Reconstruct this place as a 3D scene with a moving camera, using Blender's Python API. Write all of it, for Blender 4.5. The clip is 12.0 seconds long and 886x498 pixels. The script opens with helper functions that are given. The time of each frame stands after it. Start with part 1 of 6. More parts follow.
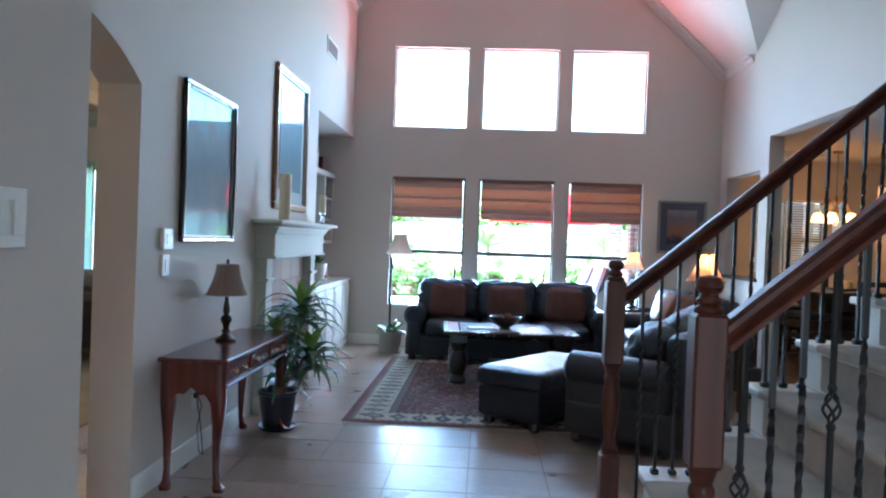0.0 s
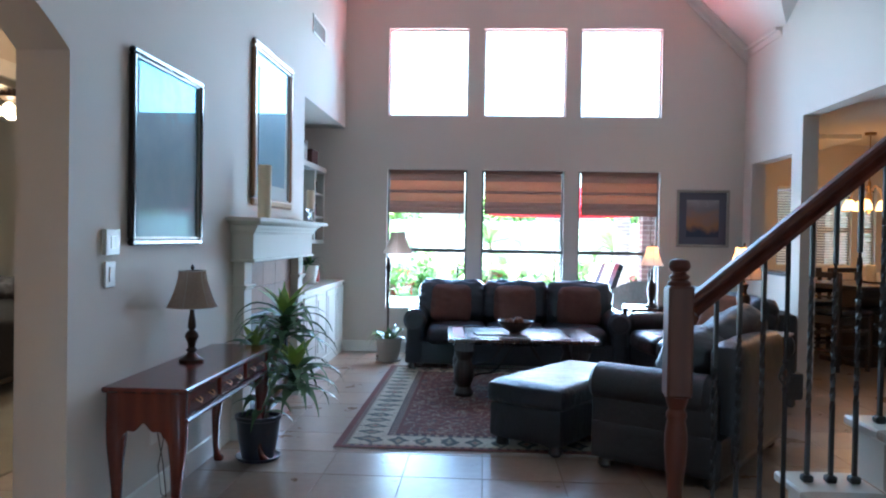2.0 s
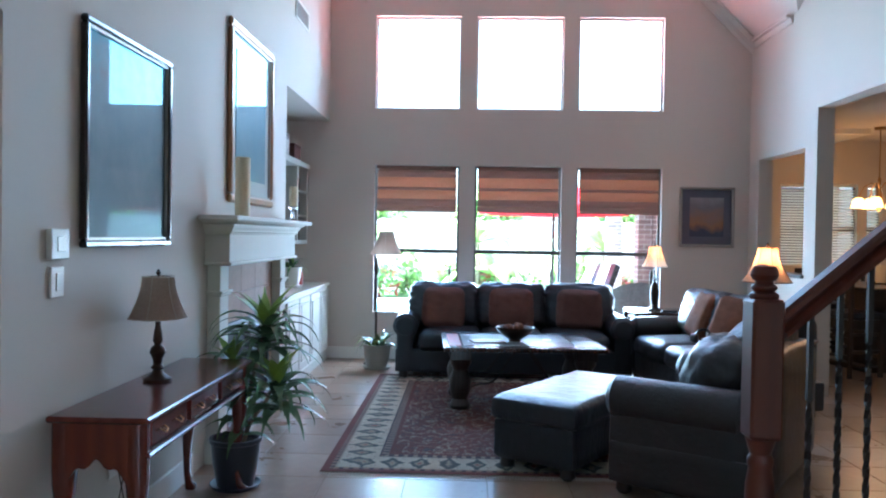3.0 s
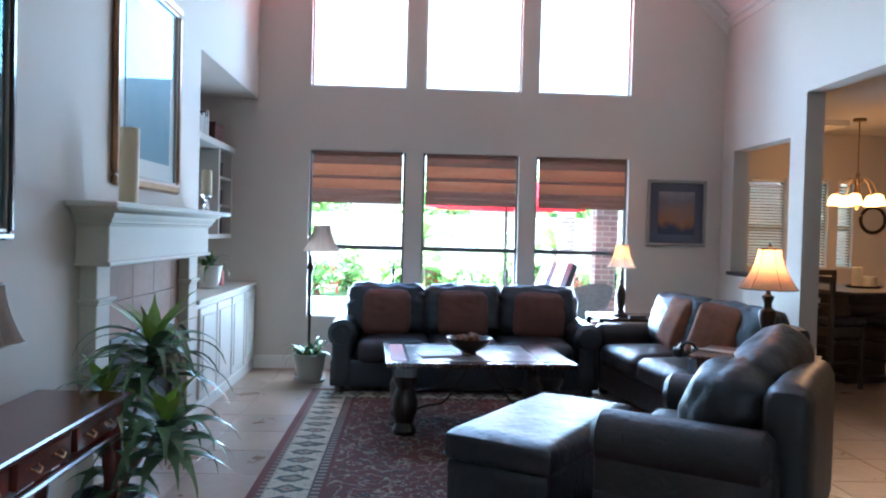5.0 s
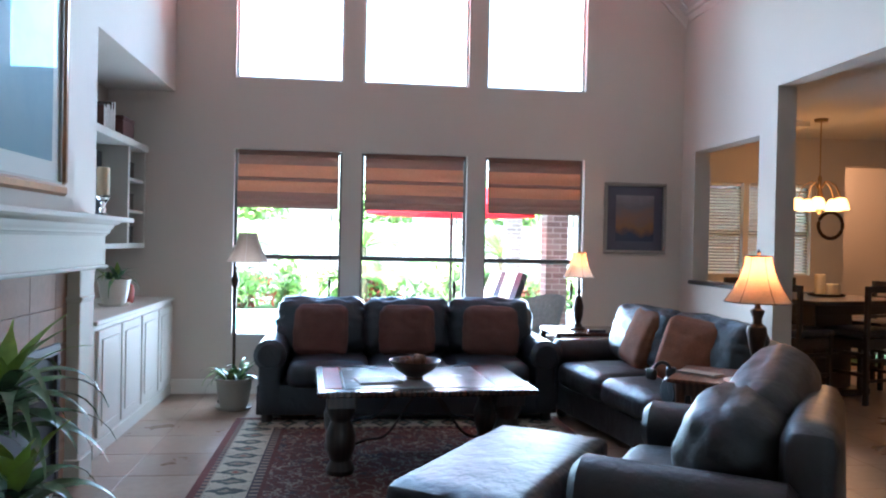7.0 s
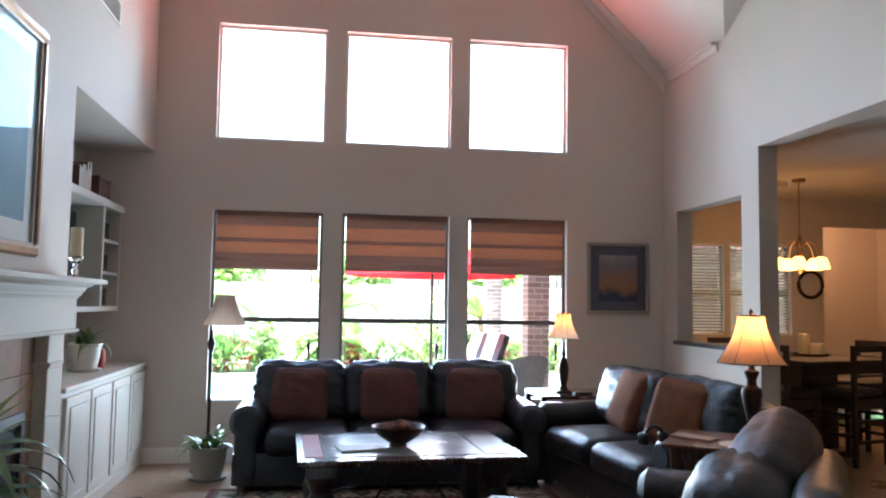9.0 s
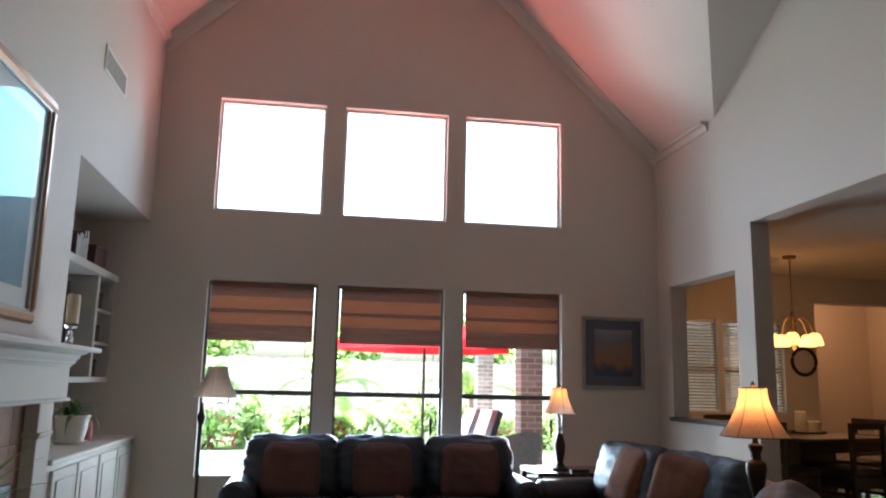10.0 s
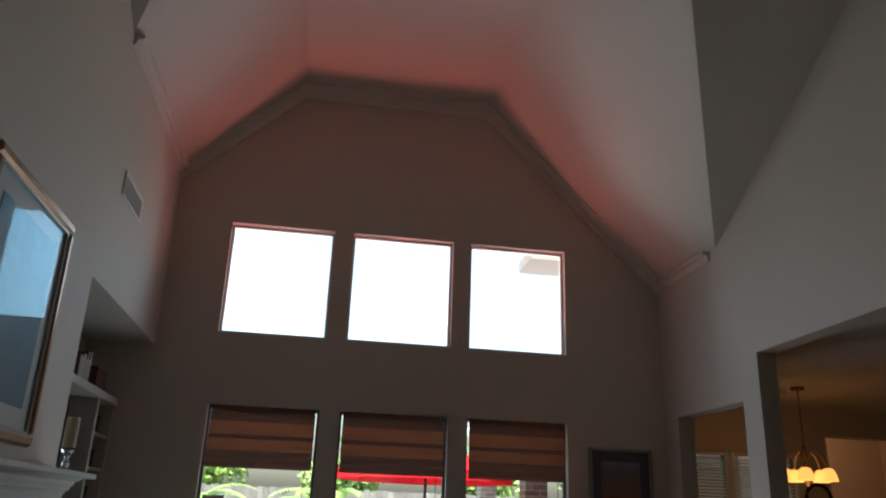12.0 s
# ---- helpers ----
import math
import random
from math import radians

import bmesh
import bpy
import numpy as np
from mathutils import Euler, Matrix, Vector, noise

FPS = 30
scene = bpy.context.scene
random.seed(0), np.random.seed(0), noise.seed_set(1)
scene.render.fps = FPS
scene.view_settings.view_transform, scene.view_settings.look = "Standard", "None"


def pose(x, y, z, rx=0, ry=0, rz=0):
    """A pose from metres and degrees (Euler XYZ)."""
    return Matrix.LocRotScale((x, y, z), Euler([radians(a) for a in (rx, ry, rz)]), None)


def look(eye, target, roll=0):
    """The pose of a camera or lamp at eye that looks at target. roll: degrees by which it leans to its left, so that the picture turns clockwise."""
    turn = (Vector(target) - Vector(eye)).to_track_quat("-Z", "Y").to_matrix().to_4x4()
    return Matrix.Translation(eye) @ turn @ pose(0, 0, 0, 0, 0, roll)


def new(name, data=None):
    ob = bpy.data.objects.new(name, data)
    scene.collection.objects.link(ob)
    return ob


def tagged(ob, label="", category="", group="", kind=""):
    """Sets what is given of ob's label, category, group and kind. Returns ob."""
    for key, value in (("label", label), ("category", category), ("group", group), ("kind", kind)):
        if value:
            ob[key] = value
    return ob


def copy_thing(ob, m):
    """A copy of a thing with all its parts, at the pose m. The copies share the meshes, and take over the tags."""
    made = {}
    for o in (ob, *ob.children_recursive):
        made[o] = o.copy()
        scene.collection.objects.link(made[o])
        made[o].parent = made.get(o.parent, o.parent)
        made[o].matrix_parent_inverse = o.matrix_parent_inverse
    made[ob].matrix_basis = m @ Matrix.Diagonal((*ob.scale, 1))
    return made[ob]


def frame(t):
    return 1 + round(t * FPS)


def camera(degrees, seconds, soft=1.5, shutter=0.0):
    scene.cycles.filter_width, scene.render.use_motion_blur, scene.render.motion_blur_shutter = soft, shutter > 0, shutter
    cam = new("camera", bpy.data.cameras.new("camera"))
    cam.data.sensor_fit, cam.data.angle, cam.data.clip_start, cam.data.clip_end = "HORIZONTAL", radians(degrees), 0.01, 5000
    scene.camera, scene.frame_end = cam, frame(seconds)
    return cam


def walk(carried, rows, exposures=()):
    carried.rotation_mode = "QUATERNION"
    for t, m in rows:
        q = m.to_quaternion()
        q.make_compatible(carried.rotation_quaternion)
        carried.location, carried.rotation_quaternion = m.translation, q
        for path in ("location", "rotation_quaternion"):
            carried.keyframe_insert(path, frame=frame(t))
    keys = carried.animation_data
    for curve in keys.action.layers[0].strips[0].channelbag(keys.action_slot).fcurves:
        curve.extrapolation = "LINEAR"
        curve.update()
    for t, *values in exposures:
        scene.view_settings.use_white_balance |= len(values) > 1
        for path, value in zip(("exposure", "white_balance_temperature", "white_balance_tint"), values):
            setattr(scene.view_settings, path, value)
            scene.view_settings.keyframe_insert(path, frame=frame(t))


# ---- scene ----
cam = camera(60.0, 12.0, 2.1)
PATH = [
    (0, (0.258, -0.095, 1.379), (0.151, 1.902, 1.353), 2.1),
    (0.5, (0.225, -0.004, 1.379), (0.139, 1.994, 1.351), 1.9),
    (1, (0.247, 0.176, 1.378), (0.15, 2.174, 1.348), 1.5),
    (1.5, (0.26, 0.411, 1.394), (0.145, 2.407, 1.356), 1.1),
    (2, (0.193, 0.644, 1.376), (0.088, 2.642, 1.343), 1.0),
    (2.5, (0.091, 0.893, 1.382), (0.018, 2.891, 1.348), 0.9),
    (2.7, (0.077, 0.988, 1.378), (0.01, 2.987, 1.345), 0.9),
    (4.5, (0.056, 1.852, 1.374), (0.095, 3.851, 1.334), 1.3),
    (5, (0.051, 2.056, 1.378), (0.138, 4.054, 1.335), 1.5),
    (5.5, (0.111, 2.287, 1.363), (0.226, 4.283, 1.325), 1.5),
    (6, (0.139, 2.469, 1.368), (0.287, 4.463, 1.331), 1.4),
    (6.5, (0.088, 2.626, 1.367), (0.29, 4.616, 1.339), 1.4),
    (8.5, (0.082, 2.821, 1.375), (0.358, 4.8, 1.45), 0.7),
    (9, (0.056, 2.834, 1.366), (0.348, 4.807, 1.51), 0.9),
    (9.5, (0.042, 2.821, 1.363), (0.341, 4.785, 1.594), 1.2),
    (10, (-0.007, 2.839, 1.325), (0.308, 4.784, 1.669), 1.3),
    (10.5, (-0.007, 2.843, 1.325), (0.306, 4.767, 1.772), 1.6),
    (11, (-0.036, 2.846, 1.323), (0.279, 4.746, 1.862), 1.8),
    (11.5, (-0.024, 2.83, 1.328), (0.276, 4.711, 1.936), 2.1),
    (12, (-0.038, 2.816, 1.327), (0.25, 4.683, 1.984), 2.2),
]
EXPO = [(0.0, 4.50, 4720, 1), (5.0, 4.58, 4760, 1), (6.5, 4.52, 4930, 3), (8.5, 4.20, 5400, 6), (9.5, 4.00, 5700, 6), (10.5, 3.05, 5850, 5), (12.0, 2.03, 6100, 5)]
walk(cam, [(t, look(eye, target, roll)) for t, eye, target, roll in PATH], EXPO)

# ---- daylight ----
SUN_EL, SUN_ROT = 62.0, 200.0
world = bpy.data.worlds.new("world")
scene.world = world
world.use_nodes = True
wn = world.node_tree.nodes
sky = wn.new("ShaderNodeTexSky")
sky.sky_type = "NISHITA"
sky.sun_disc = False
sky.dust_density = 6.0
sky.air_density = 1.4
sky.sun_elevation = radians(SUN_EL)
sky.sun_rotation = radians(SUN_ROT)
wn["Background"].inputs["Strength"].default_value = 0.15
world.node_tree.links.new(sky.outputs["Color"], wn["Background"].inputs["Color"])
sun = new("sun", bpy.data.lights.new("sun", "SUN"))
sun.data.energy, sun.data.angle, sun.data.color = 2.4, radians(0.5), (1.0, 0.95, 0.88)
sun_way = Vector((math.sin(radians(SUN_ROT)) * math.cos(radians(SUN_EL)), math.cos(radians(SUN_ROT)) * math.cos(radians(SUN_EL)), math.sin(radians(SUN_EL))))
sun.matrix_world = look((0, 0, 12), Vector((0, 0, 12)) - sun_way)

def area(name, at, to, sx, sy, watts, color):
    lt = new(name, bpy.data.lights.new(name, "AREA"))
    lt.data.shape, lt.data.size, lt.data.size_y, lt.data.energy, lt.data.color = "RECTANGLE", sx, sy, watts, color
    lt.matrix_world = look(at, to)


# added red lamp, standing in for light thrown up by sunlit ground and red canvas
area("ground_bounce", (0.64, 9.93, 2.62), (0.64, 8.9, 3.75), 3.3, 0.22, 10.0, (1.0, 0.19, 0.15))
# added area lamps in upper and lower windows, standing in for the sky's light
for wx in (-0.48, 0.6425, 1.755):
    area("window_daylight", (wx, 9.83, 3.295), (wx, 5.0, 3.0), 1.02, 1.1, 1.4, (0.82, 0.92, 1.0))
    area("window_daylight", (wx, 9.83, 0.92), (wx, 5.0, 1.05), 1.02, 0.72, 3.0, (0.82, 0.92, 1.0))

# ---- room numbers ----
XL, XR, YW = -1.46, 3.17, 9.65
YB = -2.6
XD, YD = 7.6, 11.0
HD = 2.66


# ---- materials ----
def tree(name):
    m = bpy.data.materials.new(name)
    m.use_nodes = True
    nt = m.node_tree
    return m, nt, nt.nodes["Principled BSDF"], nt.links


def noise_tex(nt, vec, scale, detail=4.0, rough=0.55):
    n = nt.nodes.new("ShaderNodeTexNoise")
    n.inputs["Scale"].default_value = scale
    n.inputs["Detail"].default_value = detail
    n.inputs["Roughness"].default_value = rough
    nt.links.new(vec, n.inputs["Vector"])
    return n.outputs["Fac"]


def coords(nt, kind="Object"):
    return nt.nodes.new("ShaderNodeTexCoord").outputs[kind]


def ramp(nt, fac, stops):
    r = nt.nodes.new("ShaderNodeValToRGB")
    while len(r.color_ramp.elements) < len(stops):
        r.color_ramp.elements.new(0.5)
    for e, (p, c) in zip(r.color_ramp.elements, stops):
        e.position, e.color = p, (*c, 1)
    nt.links.new(fac, r.inputs["Fac"])
    return r.outputs["Color"]


def calc(nt, op, a, b=None, c=None):
    n = nt.nodes.new("ShaderNodeMath")
    n.operation = op
    for i, v in enumerate((a, b, c)):
        if v is None:
            continue
        if isinstance(v, (int, float)):
            n.inputs[i].default_value = v
        else:
            nt.links.new(v, n.inputs[i])
    return n.outputs[0]


def blend(nt, fac, a, b, mode="MIX"):
    n = nt.nodes.new("ShaderNodeMix")
    n.data_type, n.blend_type = "RGBA", mode
    for sock, v in ((n.inputs[0], fac), (n.inputs[6], a), (n.inputs[7], b)):
        if isinstance(v, (int, float)):
            sock.default_value = v
        elif isinstance(v, tuple):
            sock.default_value = (*v, 1)
        else:
            nt.links.new(v, sock)
    return n.outputs[2]


def bump(nt, height, strength, distance):
    b = nt.nodes.new("ShaderNodeBump")
    b.inputs["Strength"].default_value = strength
    b.inputs["Distance"].default_value = distance
    nt.links.new(height, b.inputs["Height"])
    nt.links.new(b.outputs["Normal"], nt.nodes["Principled BSDF"].inputs["Normal"])


def scaled(c, k):
    return tuple(min(1.0, v * k) for v in c)


def plain(name, color, rough=0.5, metal=0.0, vary=0.12, big=1.5, fine=60.0, relief=0.15, depth=0.002, coat=0.0, per=0.0):
    m, nt, b, links = tree(name)
    v = coords(nt)
    n1, n2 = noise_tex(nt, v, big, 3.0), noise_tex(nt, v, fine, 3.0)
    f = calc(nt, "ADD", calc(nt, "MULTIPLY", n1, 0.65), calc(nt, "MULTIPLY", n2, 0.35))
    col = ramp(nt, f, [(0.3, scaled(color, 1 - vary)), (0.7, scaled(color, 1 + vary))])
    if per:
        info = nt.nodes.new("ShaderNodeObjectInfo")
        k = calc(nt, "ADD", calc(nt, "MULTIPLY", info.outputs["Random"], per * 2), 1 - per)
        cb = nt.nodes.new("ShaderNodeCombineColor")
        for i in range(3):
            links.new(k, cb.inputs[i])
        col = blend(nt, 1.0, col, cb.outputs[0], "MULTIPLY")
    links.new(col, b.inputs["Base Color"])
    r = calc(nt, "ADD", calc(nt, "MULTIPLY", n1, 0.2), rough - 0.1)
    links.new(r, b.inputs["Roughness"])
    b.inputs["Metallic"].default_value = metal
    b.inputs["Coat Weight"].default_value = coat
    b.inputs["Coat Roughness"].default_value = 0.1
    if relief:
        bump(nt, n2, relief, depth)
    return m


def wood(name, dark, light, rough=0.3, coat=0.4, scale=(6, 6, 1.2)):
    m, nt, b, links = tree(name)
    mp = nt.nodes.new("ShaderNodeMapping")
    mp.inputs["Scale"].default_value = scale
    links.new(coords(nt), mp.inputs["Vector"])
    w = nt.nodes.new("ShaderNodeTexWave")
    w.inputs["Scale"].default_value = 1.5
    w.inputs["Distortion"].default_value = 6.0
    w.inputs["Detail"].default_value = 3.0
    links.new(mp.outputs[0], w.inputs["Vector"])
    n = noise_tex(nt, mp.outputs[0], 14.0)
    f = calc(nt, "ADD", calc(nt, "MULTIPLY", w.outputs["Fac"], 0.5), calc(nt, "MULTIPLY", n, 0.5))
    links.new(ramp(nt, f, [(0.2, dark), (0.85, light)]), b.inputs["Base Color"])
    b.inputs["Roughness"].default_value = rough
    b.inputs["Coat Weight"].default_value = coat
    b.inputs["Coat Roughness"].default_value = 0.12
    bump(nt, n, 0.1, 0.001)
    return m


def leather(name, color, rough=0.34, creases=0.9):
    m, nt, b, links = tree(name)
    v = coords(nt)
    n1 = noise_tex(nt, v, 3.0, 4.0)
    links.new(ramp(nt, n1, [(0.3, scaled(color, 0.7)), (0.7, scaled(color, 1.35))]), b.inputs["Base Color"])
    vo = nt.nodes.new("ShaderNodeTexVoronoi")
    vo.inputs["Scale"].default_value = 260.0
    links.new(v, vo.inputs["Vector"])
    h = calc(nt, "ADD", calc(nt, "MULTIPLY", vo.outputs["Distance"], 0.35), calc(nt, "MULTIPLY", noise_tex(nt, v, 9.0, 6.0, 0.65), 4.5))
    warp = nt.nodes.new("ShaderNodeMapping")
    warp.inputs["Scale"].default_value = (1.0, 1.0, 0.45)
    links.new(v, warp.inputs["Vector"])
    fold = calc(nt, "MINIMUM", calc(nt, "MULTIPLY", calc(nt, "ABSOLUTE", calc(nt, "SUBTRACT", noise_tex(nt, warp.outputs[0], 7.0, 2.0), 0.5)), 14.0), 1.0)
    h = calc(nt, "ADD", h, calc(nt, "MULTIPLY", fold, creases))
    links.new(calc(nt, "ADD", calc(nt, "MULTIPLY", n1, 0.2), rough - 0.1), b.inputs["Roughness"])
    b.inputs["Specular IOR Level"].default_value = 0.6
    # the sky's blue sheen is put into the highlight colour
    b.inputs["Specular Tint"].default_value = (0.6, 0.84, 1.0, 1)
    b.inputs["Coat Weight"].default_value = 0.25
    b.inputs["Coat Roughness"].default_value = 0.30
    bump(nt, h, 0.35, 0.01)
    return m


def glow(name, color, strength, base=(0.8, 0.7, 0.5)):
    m, nt, b, links = tree(name)
    b.inputs["Base Color"].default_value = (*base, 1)
    b.inputs["Emission Color"].default_value = (*color, 1)
    b.inputs["Emission Strength"].default_value = strength
    return m


def glassy(name, tint=(1, 1, 1), rough=0.0):
    m, nt, b, links = tree(name)
    b.inputs["Base Color"].default_value = (*tint, 1)
    b.inputs["Roughness"].default_value = rough
    b.inputs["Transmission Weight"].default_value = 1.0
    b.inputs["IOR"].default_value = 1.45
    return m


def pane_mat(name):
    m = bpy.data.materials.new(name)
    m.use_nodes = True
    nt = m.node_tree
    nt.nodes.clear()
    out, tr, gl, mix, fr = [nt.nodes.new(k) for k in ("ShaderNodeOutputMaterial", "ShaderNodeBsdfTransparent", "ShaderNodeBsdfGlossy", "ShaderNodeMixShader", "ShaderNodeFresnel")]
    gl.inputs["Roughness"].default_value = 0.02
    fr.inputs["IOR"].default_value = 1.3
    nt.links.new(fr.outputs[0], mix.inputs[0])
    nt.links.new(tr.outputs[0], mix.inputs[1])
    nt.links.new(gl.outputs[0], mix.inputs[2])
    nt.links.new(mix.outputs[0], out.inputs[0])
    return m


def shade_mat(name, color, through_light):
    m = bpy.data.materials.new(name)
    m.use_nodes = True
    nt = m.node_tree
    nt.nodes.clear()
    out, df, tl, mix = [nt.nodes.new(k) for k in ("ShaderNodeOutputMaterial", "ShaderNodeBsdfDiffuse", "ShaderNodeBsdfTranslucent", "ShaderNodeMixShader")]
    n = noise_tex(nt, coords(nt), 90.0, 2.0)
    c = ramp(nt, n, [(0.3, scaled(color, 0.92)), (0.7, scaled(color, 1.06))])
    nt.links.new(c, df.inputs[0])
    nt.links.new(c, tl.inputs[0])
    mix.inputs[0].default_value = through_light
    nt.links.new(df.outputs[0], mix.inputs[1])
    nt.links.new(tl.outputs[0], mix.inputs[2])
    nt.links.new(mix.outputs[0], out.inputs[0])
    return m


WALL = plain("wall_paint", (0.61, 0.55, 0.485), 0.75, vary=0.03, big=0.8, fine=140, relief=0.25, depth=0.0015)
CEIL = plain("ceiling_paint", (0.66, 0.62, 0.56), 0.85, vary=0.03, big=0.8, fine=120, relief=0.3, depth=0.002)
CROWN = plain("crown_paint", (0.66, 0.62, 0.56), 0.8, vary=0.03, relief=0.03)
MANT = plain("mantel_paint", (0.60, 0.58, 0.51), 0.75, vary=0.04, relief=0.04)
TRIM = plain("white_trim", (0.78, 0.76, 0.70), 0.4, vary=0.03, relief=0.03)
CABP = plain("cabinet_paint", (0.58, 0.55, 0.49), 0.6, vary=0.04, relief=0.05)
FRAMEW = plain("window_frame_bronze", (0.12, 0.11, 0.10), 0.45, vary=0.08, relief=0.02)
GROUT = plain("grout", (0.25, 0.185, 0.135), 0.85, vary=0.1)
CARPET = plain("stair_carpet", (0.46, 0.40, 0.33), 0.95, vary=0.22, big=6, fine=170, relief=0.9, depth=0.008)
CARPET2 = plain("room_carpet", (0.34, 0.33, 0.28), 0.95, vary=0.15, big=3, fine=120, relief=0.6, depth=0.006)
CHERRY = wood("cherry_wood", (0.085, 0.016, 0.010), (0.12, 0.024, 0.014), 0.26, 0.4, (3, 3, 0.8))
RAILW = wood("red_brown_rail_wood", (0.068, 0.014, 0.006), (0.105, 0.024, 0.011), 0.44, 0.0, (3, 3, 0.5))
ESPRESSO = wood("espresso_wood", (0.010, 0.007, 0.006), (0.028, 0.018, 0.014), 0.35, 0.4)
DARKW = wood("dark_table_wood", (0.030, 0.014, 0.010), (0.085, 0.038, 0.024), 0.25, 0.5)
ENDW = wood("brown_table_wood", (0.07, 0.028, 0.015), (0.16, 0.07, 0.035), 0.3, 0.4)
LEATHER = leather("dark_brown_leather", (0.022, 0.018, 0.022), 0.36)
LEATHER2 = leather("worn_brown_leather", (0.028, 0.019, 0.018), 0.38, 0.5)
RUST = plain("rust_fabric", (0.105, 0.046, 0.036), 0.85, vary=0.25, big=9, fine=80, relief=0.5, depth=0.004)
TAN = plain("tan_fabric", (0.18, 0.072, 0.036), 0.95, vary=0.3, big=9, fine=80, relief=0.5, depth=0.004)
IRON = plain("black_iron", (0.014, 0.012, 0.012), 0.5, 0.0, vary=0.2, relief=0.05)
BRONZE = plain("dark_bronze", (0.05, 0.03, 0.02), 0.35, 0.7, vary=0.2, relief=0.05)
BRASS = plain("aged_brass", (0.35, 0.22, 0.09), 0.35, 0.9, vary=0.15, relief=0.05)
GOLD = plain("gold_brown_frame", (0.28, 0.15, 0.07), 0.35, 0.5, vary=0.3, big=12, relief=0.2)
SILVER = plain("pewter_frame", (0.33, 0.30, 0.26), 0.4, 0.5, vary=0.15, relief=0.1)
BLACKF = plain("black_frame", (0.018, 0.013, 0.012), 0.25, vary=0.2, relief=0.05, coat=0.5)
# the same linen for unlit lamps, their backlit darkness put into the colour
SHADE2 = shade_mat("unlit_linen_shade", (0.50, 0.40, 0.33), 0.16)
SHADE = shade_mat("linen_shade", (0.60, 0.46, 0.36), 0.5)
POTC = plain("cream_ceramic", (0.60, 0.56, 0.50), 0.35, vary=0.1, relief=0.05)
POTN = plain("navy_ceramic", (0.02, 0.022, 0.035), 0.3, vary=0.3, relief=0.1)
POTG = plain("grey_ceramic", (0.30, 0.28, 0.24), 0.45, vary=0.15, relief=0.1)
LEAF = plain("leaf_green", (0.125, 0.20, 0.105), 0.24, vary=0.4, big=5, fine=30, relief=0.1)
LEAFY = plain("leaf_yellow_green", (0.26, 0.38, 0.06), 0.35, vary=0.3, big=6, fine=30, relief=0.1)
STEM = plain("plant_cane", (0.16, 0.12, 0.07), 0.8, vary=0.2, relief=0.4)
SOIL = plain("soil", (0.03, 0.022, 0.016), 0.95, vary=0.3, relief=0.8, depth=0.01)
WAX = plain("cream_wax", (0.72, 0.62, 0.42), 0.5, vary=0.05, relief=0.03)
GLASS = glassy("clear_glass")
PANE = pane_mat("window_glass")
PLASTIC = plain("white_plastic", (0.72, 0.70, 0.65), 0.4, vary=0.02, relief=0)
BLACK = plain("black_plastic", (0.012, 0.012, 0.014), 0.3, vary=0.1, relief=0)
STONE = plain("tan_stone_tile", (0.33, 0.205, 0.14), 0.75, vary=0.22, big=4, fine=30, relief=0.1, per=0.12)
MAT_WHITE = plain("picture_mount", (0.60, 0.60, 0.58), 0.8, vary=0.02, relief=0)
PAGE = plain("paper", (0.62, 0.60, 0.55), 0.7, vary=0.05, relief=0)


def part(name, bm, material, parent=None, label="", smooth=True, kind=""):
    me = bpy.data.meshes.new(name)
    bmesh.ops.recalc_face_normals(bm, faces=bm.faces[:])
    if smooth:
        for f in bm.faces:
            f.smooth = True
        for e in bm.edges:
            if len(e.link_faces) == 2 and e.calc_face_angle(0) > 0.6:
                e.smooth = False
    bm.to_mesh(me)
    bm.free()
    me.materials.append(material)
    ob = new(name, me)
    ob.parent = parent
    if label:
        tagged(ob, label=label)
    if kind:
        tagged(ob, kind=kind)
    return ob


def thing(name, label, category, x=0, y=0, z=0, turn=0, group=""):
    e = new(name)
    e.empty_display_size = 0.1
    e.matrix_world = pose(x, y, z, 0, 0, turn)
    return tagged(e, label, category, group)


def box(bm, x0, x1, y0, y1, z0, z1, bevel=0.0, m=None, seg=1):
    r = bmesh.ops.create_cube(bm, size=1)
    vs = r["verts"]
    for v in vs:
        v.co = Vector((x0 + (v.co.x + 0.5) * (x1 - x0), y0 + (v.co.y + 0.5) * (y1 - y0), z0 + (v.co.z + 0.5) * (z1 - z0)))
    if bevel:
        es = list({e for v in vs for e in v.link_edges})
        out = bmesh.ops.bevel(bm, geom=es, offset=bevel, segments=seg, affect="EDGES", profile=0.5)
        vs = list({v for v in out["verts"]} | {v for v in vs if v.is_valid})
    if m:
        bmesh.ops.transform(bm, matrix=m, verts=vs)
    return bm


def boxes(*rows, bevel=0.0):
    bm = bmesh.new()
    for r in rows:
        box(bm, *r, bevel=bevel)
    return bm


def lathe(bm, profile, n=24, x=0.0, y=0.0, m=None):
    rings = []
    for r, z in profile:
        ring = []
        for i in range(n):
            a = 2 * math.pi * i / n
            co = Vector((x + r * math.cos(a), y + r * math.sin(a), z))
            ring.append(bm.verts.new(m @ co if m else co))
        rings.append(ring)
    for a, b in zip(rings, rings[1:]):
        for i in range(n):
            bm.faces.new((a[i], a[(i + 1) % n], b[(i + 1) % n], b[i]))
    bm.faces.new(rings[0][::-1])
    bm.faces.new(rings[-1])
    return bm


